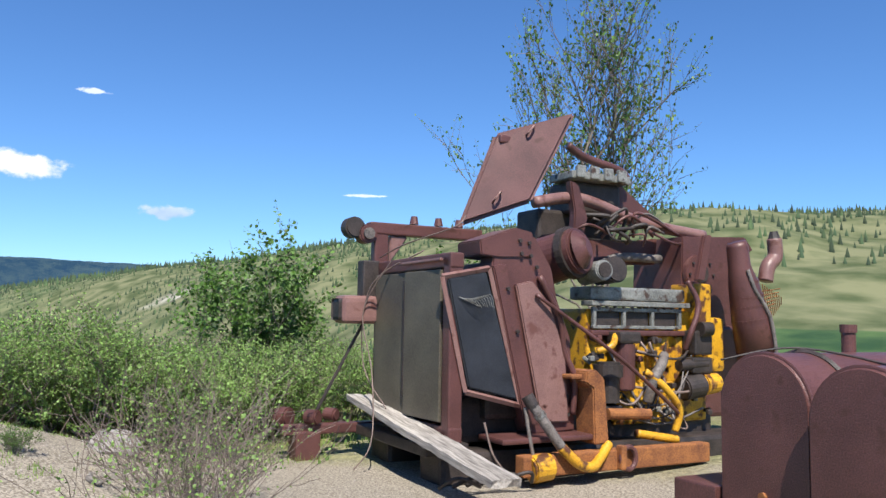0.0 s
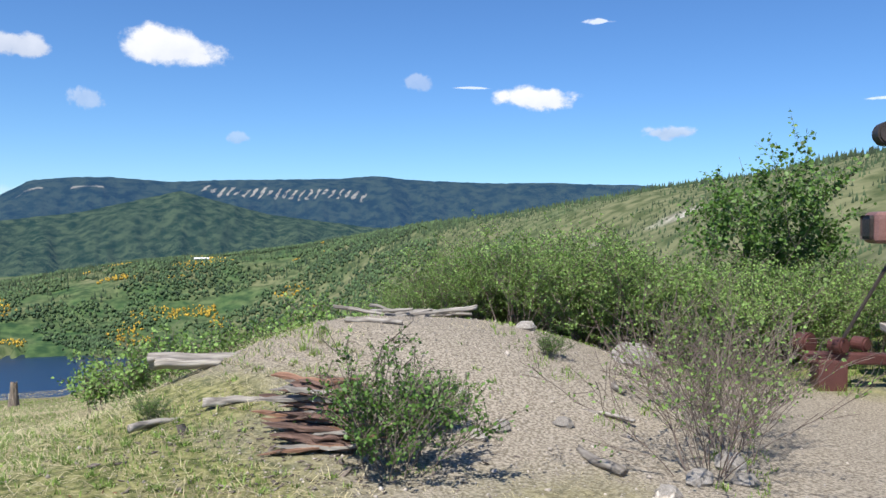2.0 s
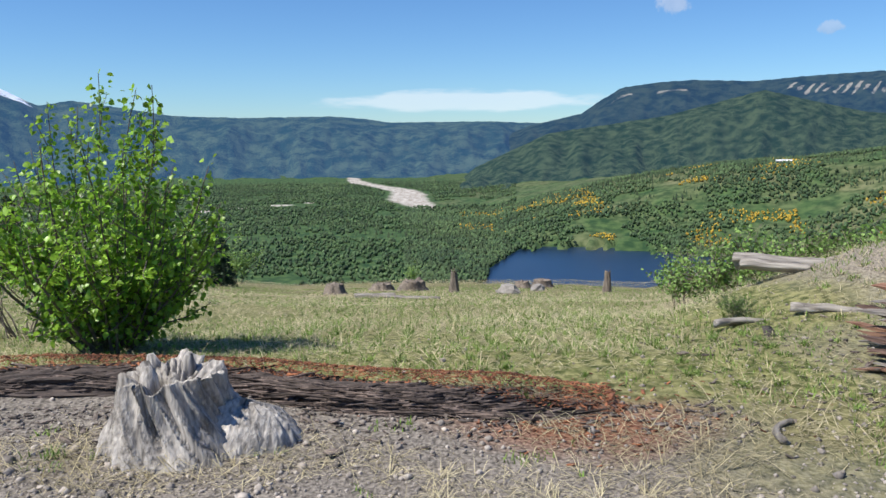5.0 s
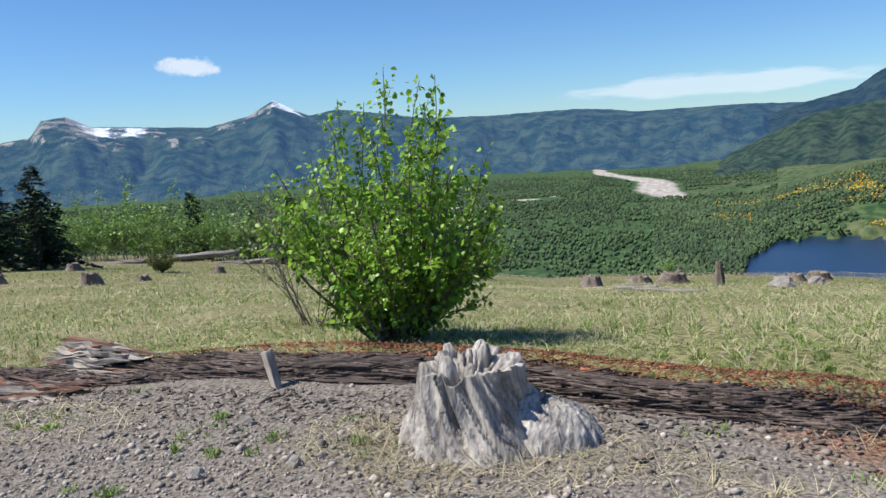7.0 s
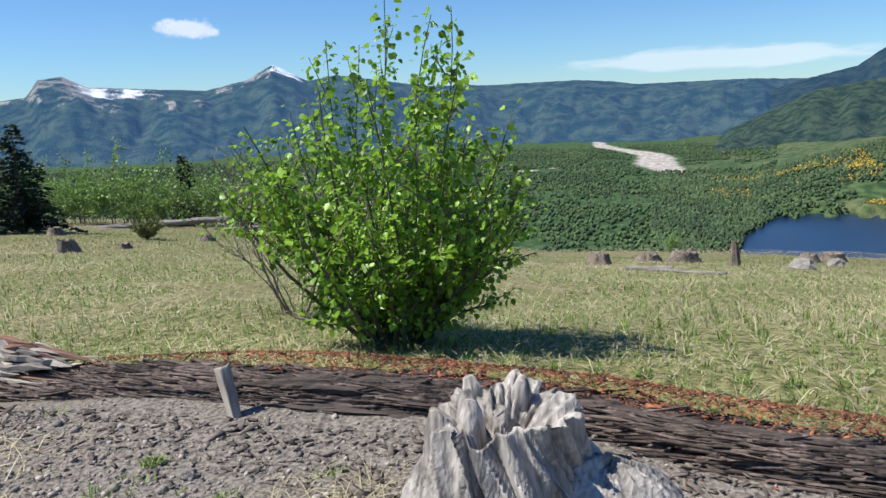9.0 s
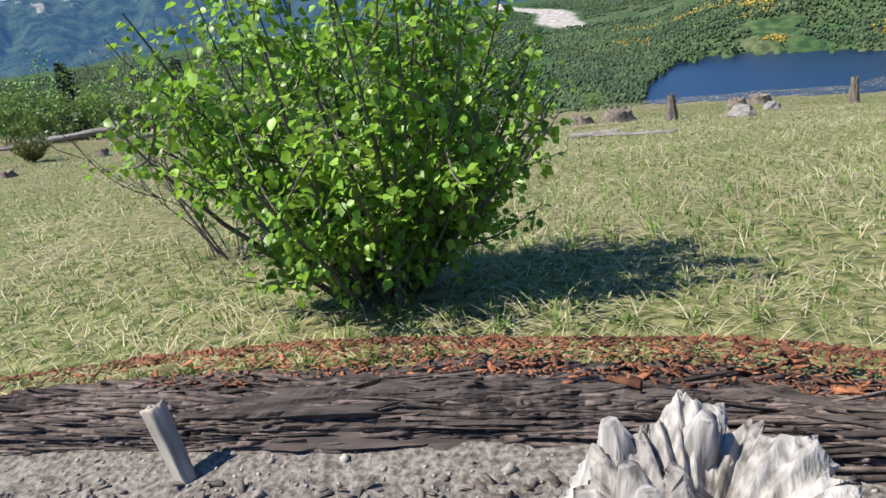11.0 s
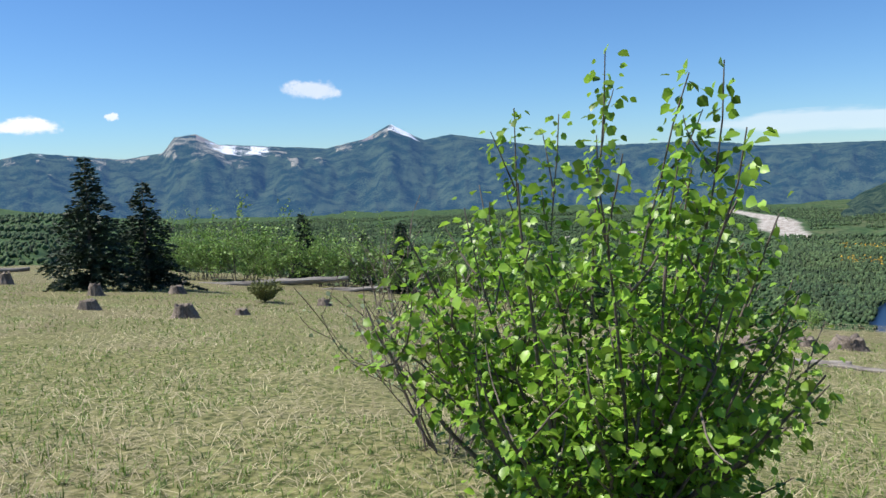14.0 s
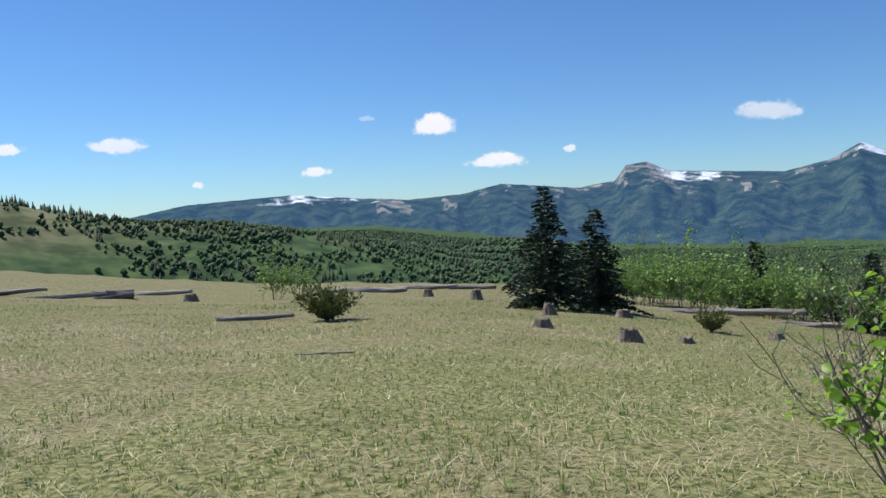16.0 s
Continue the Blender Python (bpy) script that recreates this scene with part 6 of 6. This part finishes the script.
part("water_pump", joined(cylinder((2.1, 0.1, 0.86), (2.1, 0.1, 1.06), 0.17, 0.17, 18, 0.03), cylinder((2.1, 0.1, 0.6), (2.1, 0.1, 0.86), 0.13), box(2.1, 0.12, 0.5, 0.3, 0.2, 0.14, 0.03)), M_BLACK, eng)
part("pump_pipe", cylinder((2.0, 0.0, 0.48), (2.6, -0.02, 0.46), 0.065, segs=14), M_ORANGE, eng)
part("bell_housing", box(4.05, 0.6, 1.25, 0.3, 0.6, 0.7, 0.06), M_YELLOW, eng)
part("sump", box(2.9, 0.7, 0.22, 2.2, 0.7, 0.35, 0.05), M_BLACK, eng)
erow = random.Random(17)
for k in range(26):
    x, z = erow.uniform(1.9, 3.8), erow.uniform(0.35, 1.35)
    part("fitting", joined(cylinder((x, 0.34, z), (x + erow.uniform(-0.05, 0.05), 0.22, z + erow.uniform(-0.05, 0.05)), erow.uniform(0.02, 0.05), segs=8), box(x, 0.2, z, 0.07, 0.05, 0.06, 0.012)), erow.choice((M_BLACK, M_RUST, M_GREYMETAL, M_YELLOW, M_BLACK)), eng)
for k in range(16):
    x0, z0, x1, z1 = erow.uniform(1.9, 3.6), erow.uniform(0.4, 1.5), erow.uniform(2.0, 3.9), erow.uniform(0.3, 1.4)
    pipe("cable", ((x0, 0.3, z0), ((x0 + x1) / 2 + erow.uniform(-0.2, 0.2), 0.05, min(z0, z1) - erow.uniform(0, 0.25)), (x1, 0.22, z1)), erow.uniform(0.009, 0.018), erow.choice((M_BLACK, M_HOSE, M_WIRE)), eng, sides=6)
# hoses
h = pipe("hose", ((0.80, -0.25, 0.66), (0.94, -0.34, 0.42), (1.08, -0.38, 0.22)), 0.055, M_HOSE)
part("hose_clamp", cylinder((0.86, -0.29, 0.56), (0.885, -0.305, 0.52), 0.064, segs=16), M_GREYMETAL, h)
part("hose_end", cylinder((0.76, -0.22, 0.74), (0.81, -0.26, 0.63), 0.068, segs=16), M_BLACK, h)
pipe("yellow_hose", ((1.08, -0.38, 0.22), (1.28, -0.42, 0.04), (1.48, -0.40, 0.0), (1.66, -0.32, 0.09), (1.80, -0.26, 0.2)), 0.055, M_YELLOW, label="yellow-painted rubber hose")
pipe("yellow_hose", ((2.55, -0.02, 0.95), (2.78, -0.12, 0.75), (3.0, -0.1, 0.5), (2.98, -0.05, 0.25)), 0.045, M_YELLOW, label="yellow-painted rubber hose")
pipe("yellow_hose", ((2.35, -0.1, 0.26), (2.7, -0.12, 0.2), (2.95, -0.1, 0.16)), 0.05, M_YELLOW, label="yellow-painted rubber hose")
pipe("yellow_hose", ((2.0, 0.18, 1.18), (2.15, 0.1, 1.24), (2.28, 0.18, 1.36)), 0.04, M_YELLOW, label="yellow-painted rubber hose")
pipe("hose", ((2.62, 0.02, 0.6), (2.64, -0.06, 0.85), (2.8, -0.02, 1.02), (3.05, 0.2, 1.12)), 0.06, M_HOSE)
pipe("hose", ((1.95, 0.9, 2.16), (2.5, 0.85, 2.22), (2.9, 0.85, 2.36), (3.6, 0.85, 2.37)), 0.06, M_HOSE)
pipe("hose", ((3.45, 0.2, 2.05), (3.55, 0.12, 1.75), (3.42, 0.12, 1.4), (3.4, 0.2, 1.2)), 0.035, M_RUST)
pipe("brace_rod", ((0.98, -0.06, 1.80), (2.0, -0.22, 1.12), (3.05, -0.1, 0.42)), 0.022, M_RUST, sides=8)
pipe("cable", ((0.2, -0.3, 0.5), (0.26, -0.36, 0.2), (0.4, -0.4, 0.0)), 0.012, M_WIRE, sides=6)
pipe("hose", ((0.75, -0.2, 0.62), (0.78, -0.25, 0.3), (0.84, -0.25, 0.05)), 0.02, M_HOSE, sides=8)
# raised hood
plate = bmesh.new()
ho = [(0.60, 1.05, 2.60), (1.46, 0.78, 2.93), (2.13, 0.78, 4.13), (1.10, 1.05, 3.78)]
nrm = (Vector(ho[1]) - Vector(ho[0])).cross(Vector(ho[3]) - Vector(ho[0])).normalized() * -0.10
va, vb = [plate.verts.new(p) for p in ho], [plate.verts.new(Vector(p) + nrm * -1) for p in ho]
plate.faces.new(va)
plate.faces.new(vb[::-1])
for i in range(4):
    plate.faces.new((va[i], vb[i], vb[(i + 1) % 4], va[(i + 1) % 4]))
bmesh.ops.recalc_face_normals(plate, faces=plate.faces[:])
bmesh.ops.bevel(plate, geom=plate.edges[:], offset=0.045, segments=4, affect="EDGES")
hood = part("raised_hood", plate, M_RUST, dozer, "raised hood plate in dull maroon paint")
for (x, y, z) in ((0.98, 0.86, 2.92), (1.45, 0.86, 3.78)):
    part("handle", Shape().tube(curve_pts([(x, y, z), (x - 0.02, y - 0.09, z + 0.03), (x + 0.06, y - 0.09, z + 0.12), (x + 0.09, y, z + 0.12)], 5), 0.014, 6), M_RUSTLIGHT, hood)
part("hinge", box(1.18, 0.95, 3.72, 0.16, 0.12, 0.10, 0.02), M_RUST, hood)
pipe("hood_stay", ((2.12, 0.9, 3.75), (2.4, 0.9, 3.62), (2.98, 0.9, 3.50), (3.08, 0.9, 3.35)), 0.055, M_RUST)
pipe("hood_rail", ((1.5, 0.75, 2.95), (2.2, 0.75, 3.05), (3.2, 0.75, 2.82), (4.3, 0.75, 2.72)), 0.075, M_RUSTLIGHT)
part("strut", prism(((1.95, 3.25), (2.08, 3.2), (2.22, 2.8), (2.15, 2.55), (2.0, 2.6), (2.02, 2.85)), 0.62, 0.74), M_RUST, dozer)
part("tin_plate", prism(((3.02, 3.40), (3.14, 3.30), (3.95, 2.78), (3.0, 2.82)), 1.0, 1.05), M_RUST, dozer)
part("seat_frame", joined(box(2.55, 1.0, 3.36, 0.95, 0.5, 0.10, 0.02), *[box(2.2 + 0.22 * k, 0.74, 3.40, 0.14, 0.06, 0.16, 0.02) for k in range(4)]), M_GREYMETAL, dozer, "grey broken seat or heater frame")
part("seat_well", box(2.58, 1.15, 3.1, 0.8, 0.5, 0.42, 0.05), M_BLACK, dozer)
for k in range(14):
    x0 = erow.uniform(1.9, 3.2)
    pipe("torn_cable", ((x0, 0.7, erow.uniform(2.5, 2.9)), (x0 + erow.uniform(-0.1, 0.5), 0.55, erow.uniform(2.55, 2.95)), (x0 + erow.uniform(0.1, 0.9), 0.7, erow.uniform(2.5, 2.8))), erow.uniform(0.012, 0.03), erow.choice((M_BLACK, M_HOSE, M_RUST)), dozer, sides=6)
part("side_panel", prism(((1.9, 2.22), (3.62, 2.30), (3.66, 2.66), (3.2, 2.60), (1.9, 2.56)), 0.95, 1.05), M_RUST, dozer)
part("dash_box", box(2.4, 1.35, 2.7, 1.2, 0.5, 0.5, 0.05), M_BLACK, dozer)
part("panel_post", prism(((3.60, 2.62), (3.74, 2.64), (3.60, 2.05), (3.46, 2.05)), 0.05, 0.12), M_RUST, dozer)
rear = part("rear_housing", joined(prism(((3.72, 2.66), (4.9, 2.72), (5.05, 2.55), (4.8, 2.45), (4.7, 1.1), (4.0, 1.1), (3.7, 1.9)), 0.55, 1.5), box(4.6, 0.9, 0.9, 1.2, 0.8, 1.2, 0.06)), M_RUST, dozer)
part("flange", cylinder((3.98, 0.56, 2.16), (3.98, 0.48, 2.16), 0.27, segs=28, bevel=0.01), M_RUST, rear)
# The hole is a black disc; its inner shade is only colour.
part("flange_hole_shade", cylinder((3.98, 0.475, 2.18), (3.98, 0.465, 2.18), 0.12, segs=20), M_BLACK, rear)
for k in range(8):
    a = k * math.pi / 4
    bolt_at(3.98 + 0.21 * math.cos(a), 0.485, 2.16 + 0.21 * math.sin(a), rear, 0.018)
# exhaust stack
stack = part("exhaust_stack", Shape().tube([(4.10, 0.0, 2.56), (4.12, 0.0, 2.5), (4.15, 0.0, 2.25), (4.22, 0.0, 2.02), (4.34, 0.0, 1.55), (4.46, 0.0, 1.05)], (0.12, 0.135, 0.14, 0.19, 0.235, 0.25), 24), M_RUST, dozer, smooth=True)
for t, r in ((0.3, 0.175), (0.42, 0.2), (0.5, 0.21), (0.62, 0.225)):
    c = Vector((4.12, 0, 2.5)).lerp(Vector((4.46, 0, 1.05)), t)
    part("band", cylinder(c, c + Vector((0.008, 0, -0.035)), r + 0.012, segs=24), M_RUST, stack)
pipe("side_pipe", ((4.12, -0.16, 2.2), (4.2, -0.2, 1.95), (4.42, -0.24, 1.6), (4.5, -0.26, 1.1)), 0.025, M_HOSE, stack)
el2 = pipe("bent_pipe", ((4.86, 0.2, 2.10), (4.92, 0.2, 2.3), (5.06, 0.2, 2.44), (5.05, 0.2, 2.68)), 0.1, M_RUSTLIGHT)
part("pipe_top", cylinder((5.05, 0.2, 2.66), (5.04, 0.2, 2.78), 0.09, 0.05, segs=12), M_BLACK, el2)
mesh_net = Shape()
for k in range(9):
    mesh_net.tube([(4.62 + 0.045 * k, 0.05, 2.05 - 0.02 * k), (4.80 + 0.03 * k, 0.1, 1.55 + 0.03 * k)], 0.006, 4)
    mesh_net.tube([(4.98 - 0.03 * k, 0.06, 2.0 - 0.05 * k), (4.62 + 0.02 * k, 0.06, 1.95 - 0.05 * k)], 0.006, 4)
part("wire_mesh", mesh_net, M_ORANGE, el2, "rusty wire mesh")
# lower frame and skid
beam = part("frame_beam", joined(turned(box(1.95, -0.25, 0.03, 2.6, 0.16, 0.22, 0.02), pose(0, 0, 0)), box(1.9, -0.36, 0.06, 0.08, 0.1, 0.26, 0.02)), M_ORANGE, dozer)
part("lug_ring", Shape().tube([(1.98 + 0.10 * math.cos(a), -0.38, 0.05 + 0.12 * math.sin(a)) for a in np.linspace(0, 2 * math.pi, 17)], 0.03, 8), M_RUST, beam)
part("yellow_end", cylinder((0.75, -0.3, 0.0), (1.0, -0.3, 0.02), 0.14, segs=16, bevel=0.02), M_YELLOW, beam)
part("track_frame", joined(box(2.2, 0.3, -0.02, 4.6, 0.5, 0.36, 0.06), box(2.2, 1.6, 0.05, 4.6, 0.5, 0.5, 0.06)), M_BLACK, dozer)
part("belly", box(1.2, 0.9, 0.45, 2.2, 1.2, 0.5, 0.08), M_BLACK, dozer)
part("inner_radiator", box(0.75, 0.95, 1.3, 0.5, 1.5, 1.7, 0.06), M_BLACK, dozer)
for k, (u, w, z, r) in enumerate(((-0.9, 1.9, 0.36, 0.09), (-1.15, 2.2, 0.34, 0.12), (-0.6, 2.1, 0.36, 0.08))):
    part("rusty_wheel", cylinder((u, w, z), (u + 0.1, w - 0.14, z), r, segs=18, bevel=0.02), M_RUST, dozer)
part("blade_arm", joined(box(-0.6, 1.9, 0.22, 1.2, 0.14, 0.12), box(-0.9, 1.95, 0.02, 0.3, 0.3, 0.36)), M_RUST, dozer)
part("prop_rod", Shape().tube([(-0.2, 1.95, 1.45), (-0.75, 2.0, 0.4)], 0.02, 6), M_BLACK, dozer)
for pts in (((-0.12, 1.3, 2.2), (-0.3, 1.7, 1.6), (-0.3, 1.4, 0.9), (-0.5, 0.9, 0.2), (-0.7, 0.9, -0.1)), ((0.1, 0.9, 2.3), (-0.25, 1.6, 1.9), (-0.25, 1.8, 1.0), (-0.2, 1.2, 0.5)), ((-0.1, 1.7, 2.25), (-0.15, 0.9, 2.35), (0.1, 0.2, 2.5), (0.3, 0.3, 2.65))):
    pipe("cable", pts, 0.008, M_WIRE, sides=5)
for k in range(5):
    pipe("loose_hose", ((-0.3 + 0.15 * k, -0.3, -0.1), (-0.2 + 0.2 * k, -0.5, 0.02), (0.1 + 0.15 * k, -0.4, -0.1)), 0.02, M_BLACK, sides=6)

# long grey plank leaning on the nose
pa, pb = polar(10.4, 6.95, 0.11), polar(20.8, 10.1, 0.52)
plank = bmesh.new()
bmesh.ops.create_grid(plank, x_segments=40, y_segments=4, size=0.5)
g2 = bmesh.ops.extrude_face_region(plank, geom=plank.faces[:])
bmesh.ops.translate(plank, vec=(0, 0, 0.07), verts=[v for v in g2["geom"] if isinstance(v, bmesh.types.BMVert)])
bmesh.ops.recalc_face_normals(plank, faces=plank.faces[:])
for v in plank.verts:
    x = v.co.x
    v.co.x *= (pb - pa).length
    v.co.y *= 0.30 + 0.03 * noise.noise(Vector((x * 6, v.co.y * 3, 0)))
    v.co.z += 0.012 * noise.noise(Vector((x * 20, v.co.y * 20, v.co.z)))
    if abs(x) > 0.49:
        v.co.x += 0.06 * noise.noise(Vector((v.co.y * 25, v.co.z * 30, x)))
pl = part("long_plank", plank, M_GREYLOG)
d = (pb - pa).normalized()
pl.matrix_basis = Matrix.Translation((pa + pb) / 2) @ d.to_track_quat("X", "Z").to_matrix().to_4x4()
tagged(pl, "long weathered grey plank leaning on the machine's nose", "plank")


def tank(x, y, width, height, length, label):
    """A rust-brown tank with a half-round top, lying along the machine."""
    root = new("fuel_tank")
    r = width / 2
    n = 20
    prof = [(-r, 0)] + [(-r * math.cos(math.pi * k / n), height - r + r * math.sin(math.pi * k / n)) for k in range(n + 1)] + [(r, 0)]
    bm = bmesh.new()
    a = [bm.verts.new((0, p, q)) for p, q in prof]
    c = [bm.verts.new((length, p, q)) for p, q in prof]
    m = len(prof)
    bm.faces.new(a[::-1])
    bm.faces.new(c)
    for i in range(m):
        bm.faces.new((a[i], a[(i + 1) % m], c[(i + 1) % m], c[i]))
    bmesh.ops.recalc_face_normals(bm, faces=bm.faces[:])
    rim = [e for e in bm.edges if all(abs(v.co.x) < 1e-6 for v in e.verts)]
    bmesh.ops.bevel(bm, geom=rim, offset=0.02, segments=3, affect="EDGES")
    part("shell", bm, M_RUST, root)
    part("plug", cylinder((0.01, 0.0, 0.52), (-0.025, 0.0, 0.52), 0.03, segs=10), M_ORANGE, root)
    part("weld_seam", Shape().tube([(0.03, p * 1.004, q + 0.003) for p, q in prof[1:-1]], 0.008, 5), M_RUST, root)
    root.matrix_basis = pose(x, y, -0.14, 0, 0, 43.05)
    return tagged(root, label, "tank", "fuel tanks beside the machine")


ta = tank(0.66, 5.78, 0.74, 1.46, 2.2, "rust-brown fuel tank with rounded top and strap")
part("filler_neck", joined(cylinder((1.05, 0.1, 1.42), (1.05, 0.1, 1.62), 0.05), cylinder((1.05, 0.1, 1.6), (1.05, 0.1, 1.66), 0.06, segs=14)), M_RUST, ta)
part("strap", Shape().tube([(0.42, -0.377 * math.cos(math.pi * k / 16), 1.09 + 0.377 * math.sin(math.pi * k / 16)) for k in range(17)], 0.02, 4), M_BLACK, ta)
pipe("cable", ((-0.05, 0.3, 1.40), (0.4, 0.05, 1.49), (1.0, -0.25, 1.38), (1.7, -0.4, 1.2)), 0.008, M_BLACK, ta, sides=5)
tank(1.12, 5.10, 0.74, 1.42, 2.0, "rust-brown fuel tank with rounded top beside another")
bx = part("steel_box", joined(box(0, 0, 0.26, 0.5, 0.4, 0.52, 0.015)), M_RUST)
bx.matrix_basis = pose(0.42, 6.35, -0.14, 0, 0, 43)
tagged(bx, "rusty open steel box on the ground beside tank", "box")
